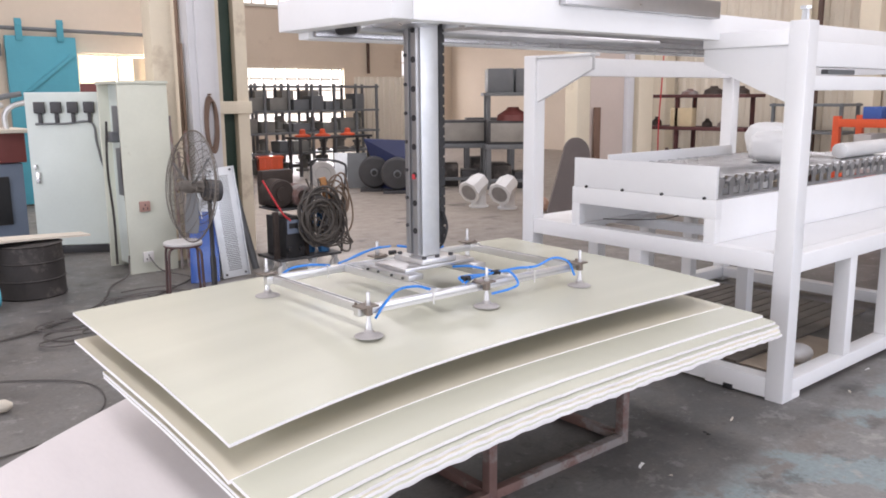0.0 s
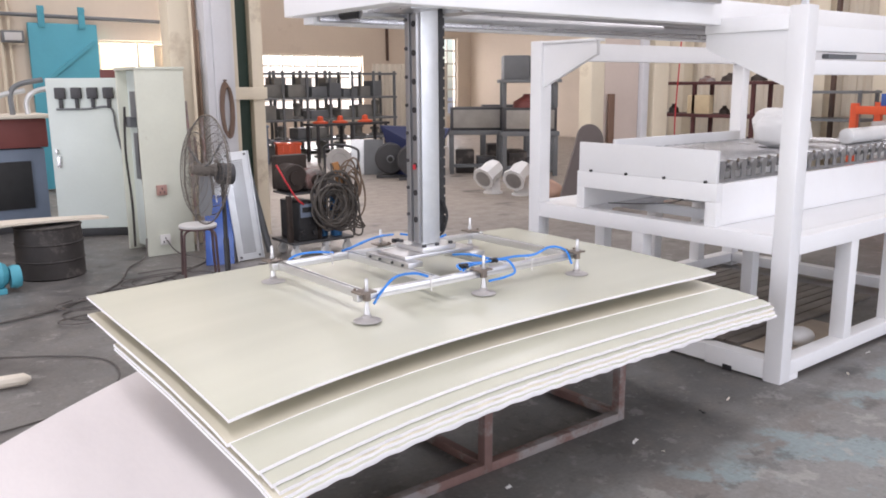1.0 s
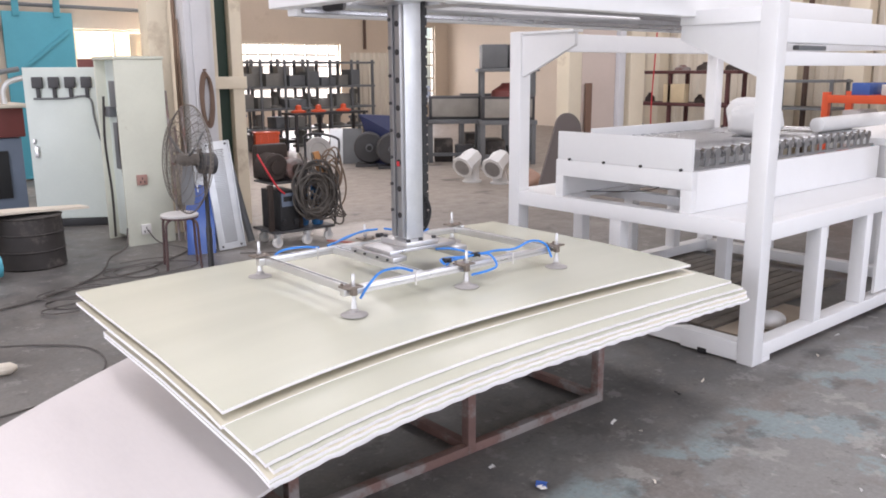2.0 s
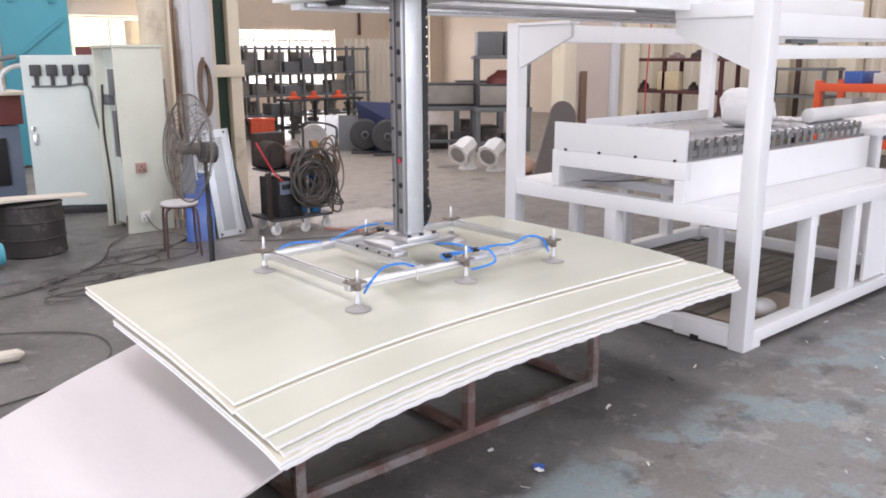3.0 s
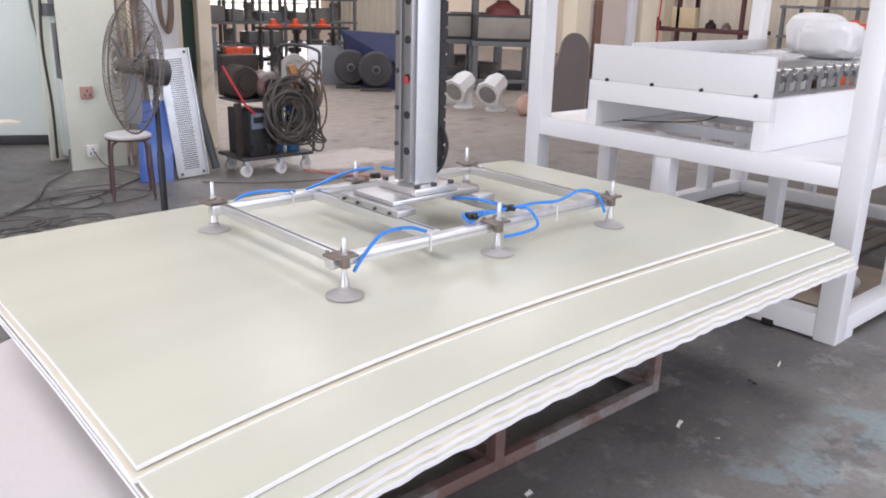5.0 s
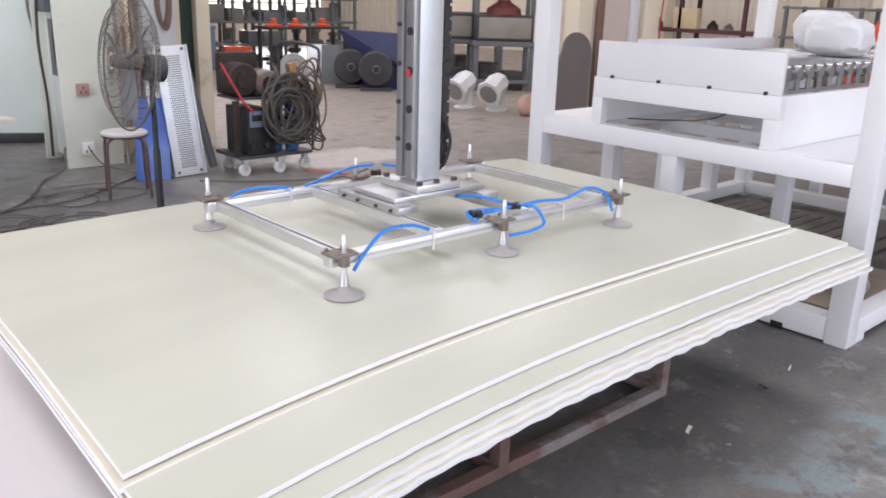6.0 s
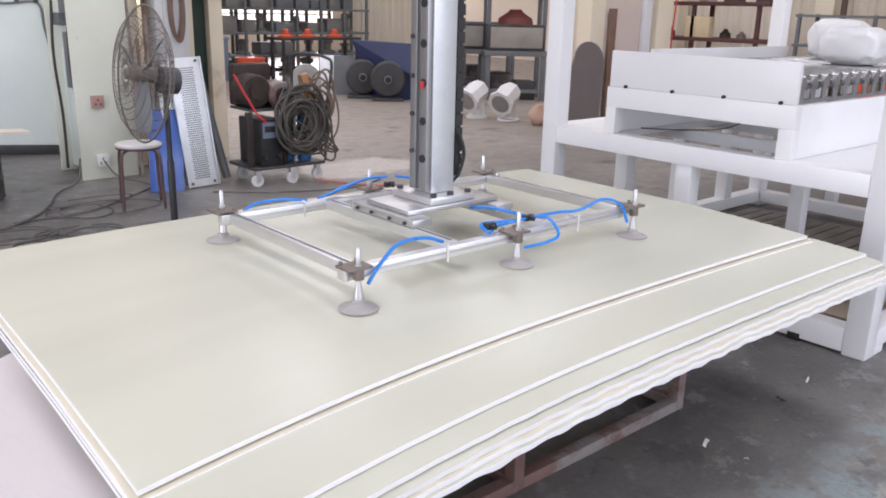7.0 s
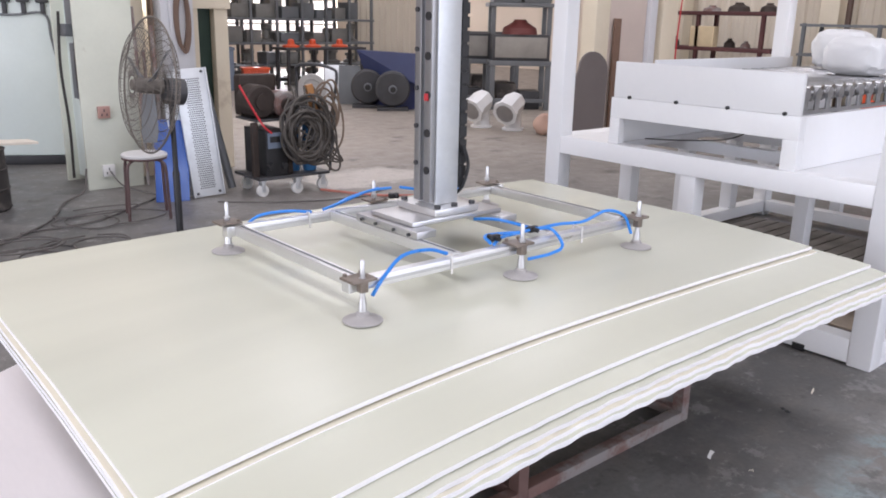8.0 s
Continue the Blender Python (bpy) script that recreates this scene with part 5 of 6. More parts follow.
def pump():
    c = Vector((1.02, 7.0, 0))
    p = thing("small_pump", "small teal painted pump on the floor", "pump", c)
    bm = bm_new()
    lathe(bm, c + Vector((0, 0, 0.15)), [(0.05, -0.2), (0.10, -0.18), (0.11, -0.1), (0.11, 0.1), (0.08, 0.14), (0.03, 0.16)], 20, "x")
    part("motor", bm, TEAL, p)
    part("foot", bar(c.x - 0.14, c.x + 0.12, c.y - 0.09, c.y + 0.09, 0, 0.045, 0.006), TEAL, p)
    bm = bm_new()
    lathe(bm, c + Vector((0.2, 0, 0.12)), [(0.09, -0.04), (0.1, 0), (0.09, 0.04)], 18, "x")
    part("volute", bm, TEAL, p)


pump()

# cables and scraps on the floor
rf = random.Random(21)


def floor_cable(pts, r, label):
    bm = bm_new()
    sweep(bm, smooth_line([(x, y, z if z else r + 0.001) for x, y, z in pts], 5), r * 0.7, 6)
    solid("floor_cable", bm, FLOOR_CABLE, label, "cable", (pts[0][0], pts[0][1], 0), "cables on the floor")


for k in range(7):
    cx, cy = 1.75 + rf.uniform(-0.25, 0.35), 5.75 + rf.uniform(-0.3, 0.3)
    r1, r2, ph = rf.uniform(0.15, 0.42), rf.uniform(0.1, 0.28), rf.uniform(0, 6)
    floor_cable([(cx + r1 * math.cos(ph + a) * (1 + 0.1 * math.sin(2.3 * a)), cy + r2 * math.sin(ph + a), 0.008 + 0.006 * k) for a in [j * 0.55 for j in range(12)]], 0.008, "dark cable lying in loose loops on the floor")
floor_cable([(2.5, 7.55, 0.2), (2.42, 7.4, 0.05), (2.2, 7.2, 0), (1.9, 6.6, 0), (1.3, 6.1, 0), (0.6, 5.9, 0), (0.0, 5.6, 0)], 0.012, "dark cable running over the floor")
floor_cable([(2.70, 7.575, 0.16), (2.75, 7.4, 0.05), (2.9, 7.1, 0), (2.6, 6.8, 0), (2.2, 6.5, 0), (1.7, 6.45, 0)], 0.009, "dark cable running from a wall socket")
floor_cable([(0.5, 5.3, 0), (1.0, 5.0, 0), (1.25, 4.7, 0), (1.2, 4.3, 0), (0.9, 4.0, 0), (0.4, 3.9, 0)], 0.007, "thin dark cable on the floor")
for k in range(3):
    cx, cy = 2.15 + rf.uniform(-0.2, 0.3), 6.75 + rf.uniform(-0.35, 0.3)
    r1, r2, ph = rf.uniform(0.15, 0.38), rf.uniform(0.1, 0.24), rf.uniform(0, 6)
    floor_cable([(cx + r1 * math.cos(ph + a) * (1 + 0.12 * math.sin(1.7 * a)), cy + r2 * math.sin(ph + a), 0.008 + 0.006 * k) for a in [j * 0.55 for j in range(11)]], 0.007, "dusty cable lying in loose loops by the cabinet")
floor_cable([(3.2, 6.6, 0), (3.6, 6.3, 0), (4.2, 6.1, 0), (4.6, 6.25, 0)], 0.008, "dark cable by the cart")

bm = bm_new()
sweep(bm, smooth_line([(0.45, 4.63, 0.04), (0.6, 4.58, 0.043), (0.80, 4.55, 0.04)]), [0.035] * 12 + [0.012], 10)
solid("wood_offcut", bm, OLD_WOOD, "pale rounded wood offcut lying on the floor", "offcut", (0.6, 4.58, 0))


def scrap(x, y, w, d, deg, material, label):
    bm = bm_new()
    m_ = about(x, y, deg)
    nseg = 5
    rr = []
    for i in range(nseg + 1):
        s = i / nseg - 0.5
        z = 0.003 + 0.012 * abs(math.sin(s * 7 + x * 9))
        rr.append([bm.verts.new(m_ @ Vector((s * w, -d / 2 + 0.2 * d * math.sin(5 * s + x), z))), bm.verts.new(m_ @ Vector((s * w, d / 2, z + 0.004))), bm.verts.new(m_ @ Vector((s * w, d / 2, z + 0.006))), bm.verts.new(m_ @ Vector((s * w, -d / 2, z + 0.003)))])
    for a, b in zip(rr, rr[1:]):
        for k in range(4):
            bm.faces.new((a[k], a[(k + 1) % 4], b[(k + 1) % 4], b[k]))
    bm.faces.new(rr[0])
    bm.faces.new(rr[-1][::-1])
    solid("scrap", bm, material, label, "litter", (x, y, 0), "litter on the floor")


scrap(2.80, 1.90, 0.055, 0.012, 20, PLASTIC_WHITE, "small white paper scrap on the concrete")
scrap(3.33, 1.90, 0.04, 0.018, 70, BLACK, "small black scrap on the concrete")
scrap(2.09, 1.71, 0.05, 0.045, 40, BLUE_SHEET, "crumpled blue foil wrapper on the concrete")
scrap(2.07, 1.69, 0.03, 0.03, 80, PLASTIC_WHITE, "crumpled white wrapper on the concrete")
scrap(2.04, 1.95, 0.035, 0.012, 10, PLASTIC_WHITE, "small white paper scrap on the concrete")
for k in range(26):
    x, y = rf.uniform(1.6, 6.5), rf.uniform(0.0, 2.0)
    scrap(x, y, rf.uniform(0.01, 0.05), rf.uniform(0.004, 0.012), rf.uniform(0, 180), PLASTIC_WHITE if k % 3 else OLD_WOOD, "tiny pale scrap on the concrete")
solid("cardboard", bar(4.45, 5.35, 1.99, 2.38, 0.002, 0.012, 0.002), mat("grey_cardboard", (0.40, 0.33, 0.26), 0.8), "flattened dusty cardboard under the machine", "cardboard", (4.9, 2.2, 0))
bm = bm_new()
bmesh.ops.create_icosphere(bm, subdivisions=3, radius=0.11, matrix=Matrix.Translation((4.75, 2.16, 0.06)) @ Matrix.Diagonal((1.1, 0.8, 0.55, 1)))
for v_ in bm.verts:
    v_.co += v_.co.normalized() * 0.02 * noise.noise(v_.co * 14)
    v_.co.z = max(v_.co.z, 0.002)
solid("plastic_bag", bm, BAG, "small crumpled white plastic bag under the machine", "bag", (4.75, 2.16, 0))

slat_m = mat("grimy_slat", (0.19, 0.165, 0.14), 0.7, dark=0.6, scale=5, fine=40, bump=0.3)
fl_ = thing("floor_grating", "grimy wooden slats lying on the floor under the machine", "slats", (5.3, 3.1, 0))
for k in range(14):
    part("slat", bar(4.45, 6.3, 2.40 + k * 0.10, 2.488 + k * 0.10, 0.002, 0.022, 0.003), slat_m, fl_)

# ---- things on and behind the machine ----


def bundle(c, sx, sy, sz, seed, label):
    bm = bm_new()
    bmesh.ops.create_icosphere(bm, subdivisions=4, radius=1, matrix=Matrix.Identity(4))
    for v_ in bm.verts:
        n_ = v_.co.normalized()
        p = Vector([math.copysign(abs(a) ** 0.6, a) for a in n_])
        k = 1 + 0.10 * noise.noise(n_ * 3 + Vector((seed, 0, 0))) + 0.035 * noise.noise(n_ * 11 + Vector((seed, 3, 0)))
        v_.co = Vector((c[0] + p.x * sx * k, c[1] + p.y * sy * k, max(c[2] + sz + p.z * sz * k, c[2] + 0.001)))
    solid("wrapped_parcel", bm, BAG, label, "parcel", c, "wrapped parcels")


bundle((5.32, 2.68, 1.20), 0.15, 0.17, 0.105, 3, "white plastic wrapped parcel lying on the rollers")
bundle((5.86, 3.02, 1.20), 0.15, 0.17, 0.125, 9, "larger white plastic wrapped parcel lying on the rollers")
ot = thing("outfeed_table", "white outfeed table behind the roller bed", "table", (7.8, 2.85, 0))
part("tabletop", bar(6.72, 9.2, 2.3, 3.4, 1.06, 1.12, 0.006), WHITE, ot)
for x in (6.8, 7.9, 9.05):
    for y in (2.34, 3.28):
        part("leg", bar(x, x + 0.08, y, y + 0.08, 0, 1.059, 0.005), WHITE, ot)
part("stretcher", bar(6.88, 9.05, 2.35, 2.41, 0.45, 0.51, 0.005), DARK_STEEL, ot, "dark stretcher")
bm = bm_new()
sweep(bm, [(5.86, 2.50, 1.256), (5.87, 2.50, 1.256), (7.7, 2.56, 1.256), (7.72, 2.56, 1.256)], [0.03, 0.055, 0.055, 0.03], 22)
solid("film_roll", bm, BAG, "long white plastic film roll lying on the rollers", "roll", (6.75, 2.56, 1.2))


def branch_casting(x, y, deg):
    m_ = about(x, y, deg)
    c = thing("branch_casting", "white painted cast pipe branch standing on its flange", "casting", (x, y, 0), "pipe branches")
    bm = bm_new()
    lathe(bm, (0, 0, 0), [(0.15, 0), (0.15, 0.025), (0.115, 0.03), (0.105, 0.2), (0.13, 0.42), (0.12, 0.44)], 24)
    part("stub", shift(bm, m_), WHITE_CAST, c)
    bm = bm_new()
    a, b = Vector((0.06, 0, 0.40)), Vector((-0.26, -0.06, 0.24))
    d = (b - a)
    sweep(bm, [a, a + d * 0.2, a + d * 0.85, a + d * 0.86, a + d], [0.13, 0.16, 0.15, 0.185, 0.185], 8)
    arm = part("arm", shift(bm, m_), WHITE_CAST, c)
    # grey disc closes the arm, the mouth's shade held in its colour
    bm = bm_new()
    sweep(bm, [a + d * 1.001, a + d * 1.006], 0.13, 12)
    part("mouth", shift(bm, m_), RAIL, arm, "grey disc standing for the shaded mouth")
    bm = bm_new()
    sweep(bm, [Vector((0.0, -0.02, 0.52)), Vector((0.12, 0.02, 0.46))], [0.02, 0.02], 8)
    part("lug", shift(bm, m_), BLACK, c, "dark slot lug")


branch_casting(8.28, 8.95, 0)
branch_casting(8.45, 8.50, 6)
bm = bm_new()
bmesh.ops.create_icosphere(bm, subdivisions=3, radius=0.17, matrix=Matrix.Translation((8.5, 7.95, 0.12)) @ Matrix.Diagonal((1.0, 0.9, 0.95, 1)))
for v_ in bm.verts:
    v_.co += (v_.co - Vector((8.5, 7.95, 0.12))).normalized() * 0.06 * noise.noise(v_.co * 7)
    v_.co.z = max(v_.co.z, 0.003)
solid("sack", bm, mat("pinkish_sack", (0.50, 0.33, 0.26), 0.8, bump=0.5), "slumped pinkish sack on the floor", "sack", (8.5, 7.95, 0))

# dark board with a round top leaning on the partition
m_ = Matrix.Translation((7.80, 6.88, 0.0)) @ pose(0, 0, 0, -6, 8, -4)
out = [(-0.26, 0, 0.04), (0.52, 0, -0.07), (0.52, 0, 0.95)] + [(0.27 + 0.25 * math.cos(a), 0, 0.95 + 0.22 * math.sin(a)) for a in [math.pi * k / 10 for k in range(1, 10)]] + [(0.02, 0, 0.95)]
bm = bm_new()
prism(bm, [m_ @ Vector(p) for p in out], (0, 0.02, 0))
solid("round_top_board", bm, DARK_BOARD, "dark grey board with rounded top leaning on the partition", "board", (8.2, 7.02, 0))
solid("plank", bar(8.66, 8.78, 7.04, 7.07, 0.002, 1.50, 0.004), mat("brown_plank", (0.17, 0.10, 0.07), 0.75), "narrow brown plank leaning on the partition", "plank", (8.7, 7.05, 0))


def fan_wheel(x, y, r):
    c = thing("blower_casing", "dark grey round blower casing on a stand", "blower", (x, y, 0), "blowers")
    m_ = about(x, y, -36)
    bm = bm_new()
    lathe(bm, (0, 0, r + 0.06), [(r * 0.25, -0.13), (r * 0.9, -0.125), (r, -0.10), (r, 0.10), (r * 0.9, 0.12)], 30, "y")
    part("casing", shift(bm, m_), DARK_STEEL, c)
    bm = bm_new()
    lathe(bm, (0, -0.131, r + 0.06), [(r * 0.22, -0.10), (r * 0.24, 0.0)], 20, "y")
    h = part("inlet", shift(bm, m_), GREY_STEEL, c, "grey inlet collar")
    # black disc before the collar, in place of the shade in its bore
    bm = bm_new()
    lathe(bm, (0, -0.233, r + 0.06), [(r * 0.16, -0.001), (r * 0.16, 0.001)], 16, "y")
    part("bore", shift(bm, m_), BLACK, h)
    part("foot", lbar(m_, -r * 0.9, r * 0.9, -0.2, 0.2, 0, 0.05), DARK_STEEL, c)


fan_wheel(8.40, 11.85, 0.28)
fan_wheel(8.50, 11.30, 0.28)
bm = bm_new()
prism(bm, [(8.42, 11.95, 0.55), (8.75, 11.0, 0.42), (9.05, 10.95, 0.88), (8.35, 12.1, 0.92)], (0.12, 0.1, 0.0))
box(bm, 8.5, 8.9, 11.2, 12.0, 0.0, 0.5)
solid("hopper", bm, NAVY, "navy blue sloping steel hopper behind the blowers", "hopper", (8.7, 11.6, 0))
for k, (x, y, deg) in enumerate(((8.06, 12.62, 30), (8.22, 12.46, 38))):
    mm = Matrix.Translation((x, y, 0.004)) @ pose(0, 0, 0, -14, 0, -deg)
    solid("metal_plate", lbar(mm, 0, 0.36, 0, 0.012, 0, 0.66, 0.002), ZINC if k == 0 else GREY_STEEL, "grey steel plate leaning by the blowers", "plate", (x, y, 0), "leaning plates")
bm = bm_new()
lathe(bm, (0, 0, 0.25), [(0.07, -0.05), (0.15, -0.05), (0.16, -0.07), (0.24, -0.07), (0.25, -0.05), (0.25, 0.05), (0.22, 0.07)], 26, "y")
solid("wheel", shift(bm, about(7.90, 12.80, -30)), mat("pale_wheel", (0.45, 0.44, 0.43), 0.5), "pale round wheel standing on edge", "wheel", (7.90, 12.80, 0))


def crate(x, y, w, d, h, material, label, deg=0):
    m_ = about(x, y, deg)
    c = thing("crate", label, "crate", (x, y, 0), "crates on the floor")
    part("body", lbar(m_, 0, w, 0, d, 0, h, 0.02), material, c)
    for k in range(3):
        part("rib", lbar(m_, w * (0.2 + 0.28 * k), w * (0.2 + 0.28 * k) + 0.03, -0.018, -0.001, 0.03, h - 0.03, 0.004), material, c)
    part("rim", lbar(m_, -0.02, w + 0.02, -0.02, d + 0.02, h - 0.03, h + 0.02, 0.006), material, c)


crate(8.0, 15.45, 0.5, 0.4, 0.42, ORANGE, "bright orange plastic crate on the floor", -20)
crate(7.15, 15.8, 0.75, 0.5, 0.80, BLUE_GREY, "blue grey steel crate on the floor", -20)


# grey lightened to hold the overexposed haze over the far parts
HAZED = mat("hazed_grey_casting", (0.23, 0.225, 0.21), 0.65, 0.1, dark=0.7, scale=5, fine=50, bump=0.15)


def far_rack():
    x0, x1, y = 7.3, 11.45, 16.3
    r = thing("storage_rack", "long dark grey steel storage rack full of machine parts", "rack", ((x0 + x1) / 2, y, 0))
    levels = (0.45, 0.90, 1.38, 1.92)
    n_ = 7
    for i in range(n_ + 1):
        x = x0 + (x1 - x0) * i / n_
        for yy in (y - 0.3, y + 0.3):
            part("upright", bar(x - 0.025, x + 0.025, yy - 0.025, yy + 0.025, 0, 1.96, 0), GREY_STEEL, r)
    for z in levels:
        part("shelf", bar(x0 - 0.05, x1 + 0.05, y - 0.34, y + 0.34, z - 0.045, z, 0.004), GREY_STEEL, r)
    ro = random.Random(12)
    for z in levels[:3] + (0.001,):
        x = x0 + 0.1
        while x < x1 - 0.3:
            w = ro.uniform(0.22, 0.5)
            h = ro.uniform(0.18, 0.38)
            kind_ = ro.random()
            zz = z + 0.002
            base = (x + w / 2, y, zz)
            if kind_ < 0.45:
                bm = bar(x, x + w, y - 0.22, y + 0.2, zz, zz + h, 0.02)
                solid("machine_part", bm, ro.choice([HAZED, GREY_STEEL, HAZED, GREY_STEEL]), "dark machine housing stored on the rack", "machine part", base, "stored parts")
            elif kind_ < 0.985:
                bm = bm_new()
                lathe(bm, base, [(w * 0.42, 0), (w * 0.42, 0.04), (w * 0.2, 0.07), (w * 0.2, h * 0.7), (w * 0.3, h * 0.75), (w * 0.3, h), (0.03, h + 0.02)], 14)
                solid("machine_part", bm, ro.choice([HAZED, GREY_STEEL, HAZED]), "dark turned machine part stored on the rack", "machine part", base, "stored parts")
            else:
                bm = bm_new()
                lathe(bm, base, [(w * 0.45, 0), (w * 0.48, 0.05), (w * 0.3, 0.10), (w * 0.12, 0.14), (0.03, 0.2)], 16)
                solid("machine_part", bm, ORANGE, "orange red cone shaped part stored on the rack", "machine part", base, "stored parts")
            x += w + ro.uniform(0.01, 0.10)
    # work bench in front with red tools
    b = thing("work_bench", "dark steel work bench in front of the rack", "bench", (9.6, 15.3, 0))
    part("top", bar(8.7, 10.6, 15.0, 15.55, 0.78, 0.83, 0.005), DARK_STEEL, b)
    for x in (8.75, 9.6, 10.5):
        for yy in (15.03, 15.47):
            part("leg", bar(x, x + 0.05, yy, yy + 0.05, 0, 0.779, 0), DARK_STEEL, b)
    for x in (8.95, 9.45, 10.1):
        bm = bm_new()
        lathe(bm, (x, 15.25, 0.832), [(0.17, 0), (0.17, 0.03), (0.07, 0.06), (0.06, 0.14), (0.03, 0.16)], 18)
        solid("clamp_base", bm, ORANGE, "orange red cast base on the bench", "tool", (x, 15.25, 0.832), "tools on the bench")
    # tall pillar drills behind, against the window
    for x in (8.4, 9.1, 9.8, 10.5):
        d = thing("drill_press", "dark pillar drill standing before the window", "drill", (x, 17.6, 0), "pillar drills")
        bm = bm_new()
        sweep(bm, [(x, 17.6, 0), (x, 17.6, 2.0)], 0.045, 10)
        part("pillar", bm, GREY_STEEL, d)
        part("head", bar(x - 0.16, x + 0.16, 17.3, 17.75, 1.50, 1.82, 0.03), HAZED, d)
        part("table", bar(x - 0.2, x + 0.2, 17.25, 17.65, 1.05, 1.10, 0.005), HAZED, d)
        part("foot", bar(x - 0.25, x + 0.25, 17.3, 17.9, 0, 0.08, 0.005), DARK_STEEL, d)


far_rack()


def tank_stand(x, y, deg, top):
    m_ = about(x, y, deg)
    s = thing("tank_stand", "grey steel stand carrying a grimy sheet metal tank", "stand", (x, y, 0), "tank stands")
    w, d = 1.0, 0.7
    for a, b in ((0, 0), (w - 0.08, 0), (0, d - 0.08), (w - 0.08, d - 0.08)):
        part("leg", lbar(m_, a, a + 0.08, b, b + 0.08, 0, 0.72), GREY_STEEL, s)
    part("top_frame", lbar(m_, -0.02, w + 0.02, -0.02, d + 0.02, 0.721, 0.80), GREY_STEEL, s)
    part("stretcher", lbar(m_, 0.08, w - 0.08, 0.01, 0.07, 0.12, 0.18), GREY_STEEL, s)
    t = part("tank", lbar(m_, 0.02, w - 0.02, 0.03, d - 0.03, 0.801, 1.22, 0.01), DARK_STEEL, s, "dark sheet metal tank")
    part("tank_face", lbar(m_, 0.07, w - 0.07, 0.012, 0.029, 0.85, 1.18, 0.004), mat("grimy_zinc", (0.36, 0.34, 0.31), 0.6, 0.3, dark=0.6, scale=4) if "grimy_zinc" not in bpy.data.materials else bpy.data.materials["grimy_zinc"], t, "grimy pale face")
    for k, (u0, u1, h) in enumerate(((0.12, 0.46, 0.42), (0.52, 0.86, 0.30))):
        solid("scrap_bin", lbar(m_, u0, u1, 0.12, d - 0.1, 0.001, h, 0.015), DARK_STEEL if k else SOOT, "dark scrap bin standing under the tank", "bin", m_ @ Vector((u0 + 0.15, 0.3, 0)), "bins under the tanks")
    if top:
        for a, b in ((0.0, 0.05), (w - 0.08, 0.05), (0.0, d - 0.12), (w - 0.08, d - 0.12)):
            part("upper_post", lbar(m_, a, a + 0.07, b, b + 0.07, 1.221, 1.66), GREY_STEEL, s)
        part("upper_shelf", lbar(m_, -0.05, w + 0.05, 0, d, 1.661, 1.72), GREY_STEEL, s)
        for k in range(2):
            bm = lbar(m_, 0.02 + k * 0.5, 0.48 + k * 0.5, 0.05, d - 0.05, 1.722, 2.14, 0.02)
            solid("storage_bin", bm, GREY_STEEL, "grey plastic storage bin on the stand", "bin", m_ @ Vector((0.25 + k * 0.5, 0.3, 1.722)), "storage bins")
        bm = bm_new()
        lathe(bm, (0.5, 0.3, 1.222), [(0.3, 0), (0.28, 0.1), (0.12, 0.2), (0.1, 0.24)], 18)
        solid("cast_part", shift(bm, m_), BROWN_RED, "rusty round casting on the tank", "casting", m_ @ Vector((0.5, 0.3, 1.222)))


tank_stand(9.5, 11.5, -38, False)
tank_stand(9.95, 10.55, -38, True)
tank_stand(11.0, 12.3, -38, False)


SHELF_RED = mat("dull_maroon_paint", (0.10, 0.034, 0.034), 0.6, dark=0.6, scale=4, fine=40, bump=0.2)


def maroon_shelf():
    s = thing("maroon_shelf", "maroon steel shelf loaded with dark castings", "shelf", (13.2, 8.7, 0))
    y0, y1 = 7.5, 9.85
    for y in (y0, (y0 + y1) / 2, y1):
        for x in (12.95, 13.5):
            part("upright", bar(x, x + 0.06, y - 0.03, y + 0.03, 0, 1.66, 0), SHELF_RED, s)
    for z in (0.45, 1.02, 1.60):
        part("shelf_board", bar(12.92, 13.59, y0 - 0.2, y1 + 0.05, z, z + 0.06, 0.004), SHELF_RED, s)
    ro = random.Random(31)
    for z in (0.512, 1.082, 1.662):
        y = y0 - 0.1
        while y < y1 - 0.2:
            w = ro.uniform(0.12, 0.36)
            if ro.random() < 0.75:
                bm = bm_new()
                h = ro.uniform(0.08, 0.22)
                lathe(bm, (13.2, y + w / 2, z), [(w * 0.5, 0), (w * 0.45, h * 0.5), (w * 0.2, h * 0.8), (w * 0.18, h)], 12)
                solid("casting", bm, ro.choice([RUST, DARK_STEEL, SOOT2, GREY_STEEL]), "dark rusty casting on the shelf", "casting", (13.2, y + w / 2, z), "castings on the shelf")
            y += w + ro.uniform(0.05, 0.3)
    solid("carton", bar(12.95, 13.1, 8.35, 8.8, 1.084, 1.42, 0.004), mat("pale_carton", (0.62, 0.50, 0.32), 0.7), "pale yellow carton leaning on the shelf", "carton", (13.0, 8.6, 1.084))
    bm = bm_new()
    sweep(bm, smooth_line([(12.85, 8.9, 2.9), (12.86, 8.95, 1.9), (12.85, 8.98, 1.0), (12.85, 8.95, 0.02)]), 0.013, 7)
    solid("hanging_hose", bm, RED, "thin red hose hanging before the shelf", "hose", (12.85, 8.95, 0))


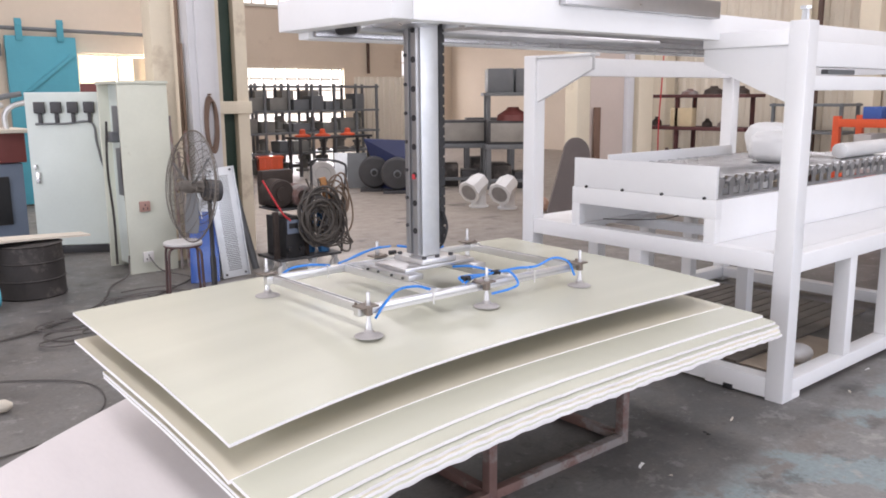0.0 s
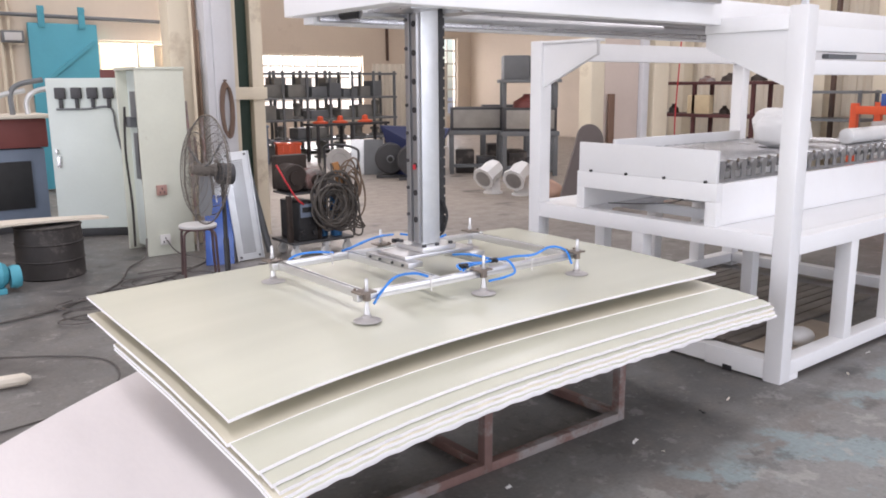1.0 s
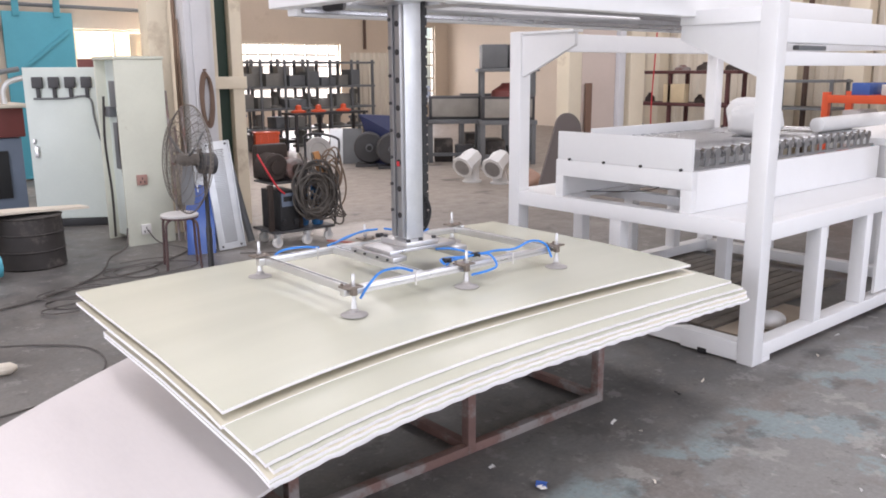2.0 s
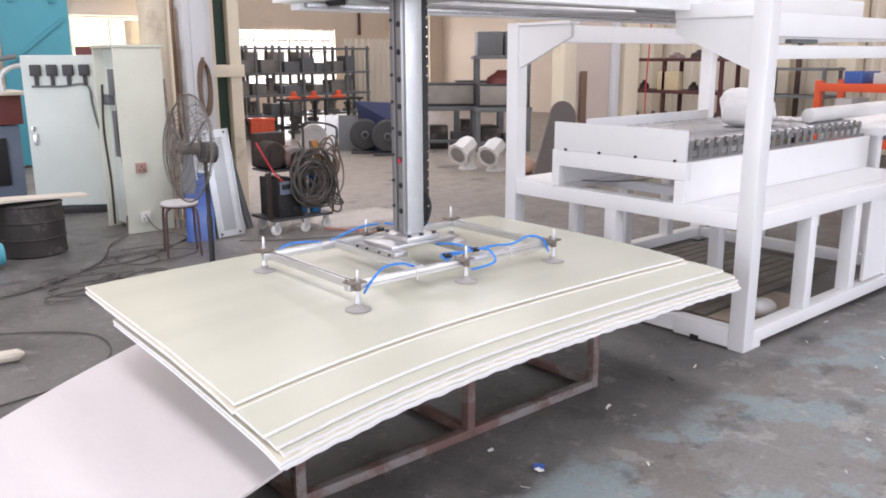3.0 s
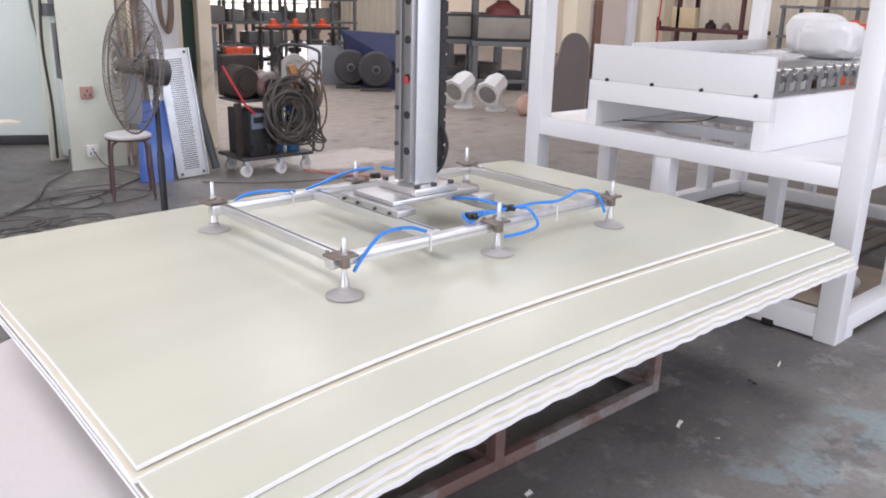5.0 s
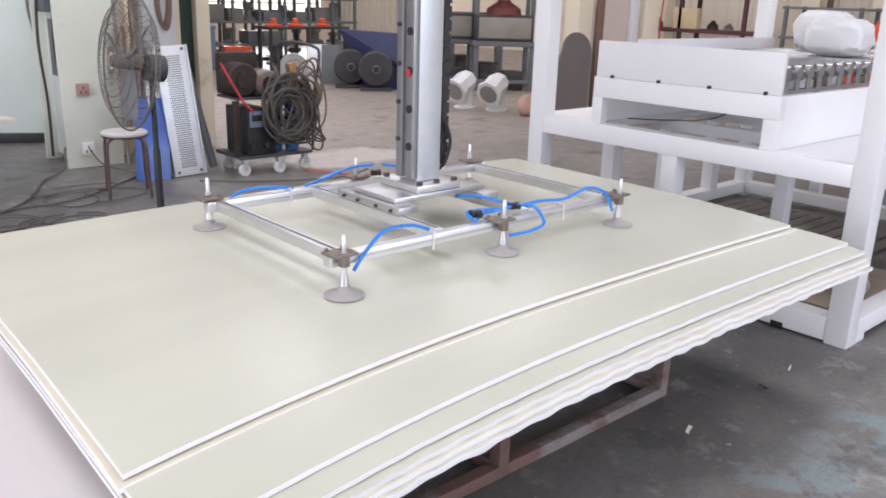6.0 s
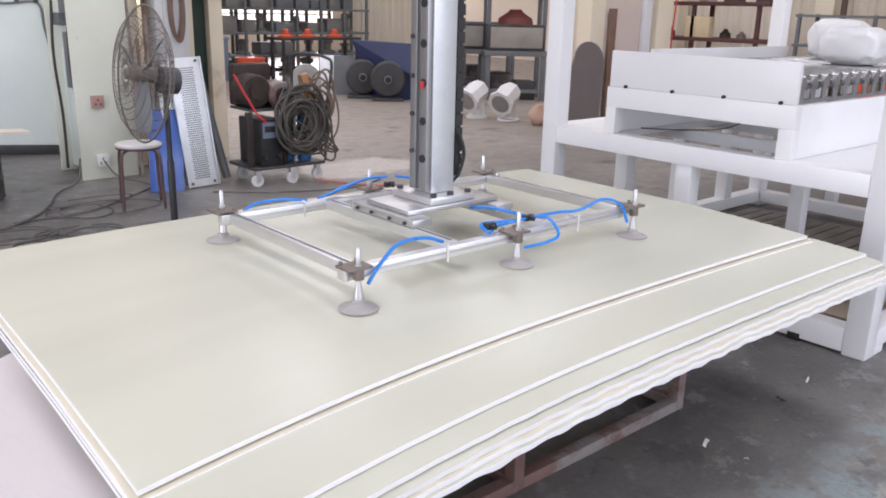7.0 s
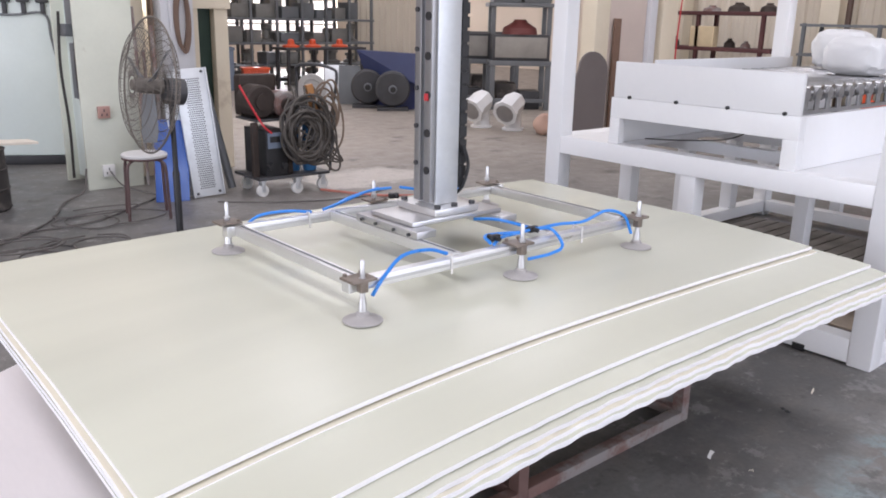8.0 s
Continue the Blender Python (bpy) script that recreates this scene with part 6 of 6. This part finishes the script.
maroon_shelf()


def pallet_rack():
    r = thing("pallet_rack", "orange and blue pallet rack loaded with bundles", "rack", (12.9, 4.3, 0))
    for y in (5.55, 3.0):
        for x in (12.5, 13.3):
            part("upright", bar(x, x + 0.09, y - 0.05, y + 0.05, 0, 1.32, 0.004), ORANGE if y > 5 else BLUE_SHEET, r, "orange upright" if y > 5 else "blue upright")
    for z in (0.35, 0.72, 1.16):
        for x in (12.48, 13.34):
            part("beam", bar(x - 0.02, x + 0.06, 3.05, 5.5, z, z + 0.12, 0.004), ORANGE, r, "orange beam")
    ro = random.Random(5)
    for z in (0.472, 0.842, 1.282):
        y = 3.2
        while y < 5.2:
            w = ro.uniform(0.18, 0.4)
            h = ro.uniform(0.1, 0.24)
            solid("stored_box", bar(12.55, 13.2, y, y + w, z, z + h, 0.01), ro.choice([BLUE_SHEET, GREY_STEEL, DARK_STEEL, TEAL, SEAT]), "small box or bundle stored on the orange rack", "box", (12.9, y + w / 2, z), "stored boxes")
            y += w + ro.uniform(0.03, 0.2)


pallet_rack()
# grey shelf unit and posts at the far end
gs = thing("grey_shelf", "tall grey steel shelf unit by the cladding", "shelf", (13.6, 6.3, 0))
for y in (5.85, 7.0):
    for x in (13.3, 13.9):
        part("upright", bar(x, x + 0.05, y - 0.025, y + 0.025, 0, 1.5, 0), GREY_STEEL, gs)
for z in (0.5, 1.0, 1.45):
    part("shelf_board", bar(13.28, 13.97, 5.8, 7.05, z, z + 0.04, 0), GREY_STEEL, gs)


def motions():
    drop = [(0, 0.100), (0.5, 0.077), (1.0, 0.060), (1.5, 0.044), (2.0, 0.026), (2.5, 0.010), (2.9, 0.001), (3.2, 0.0), (8.0, 0.0)]
    walk(GRIPPER, [(t, pose(GC[0], GC[1], ZS + d)) for t, d in drop])
    home = TOP_SHEET.location.copy()
    # its free corner hangs lower while it is lifted
    walk(TOP_SHEET, [(t, pose(home.x, home.y, home.z + d, 6.0 * d, -3.4 * d, 0)) for t, d in drop])


motions()
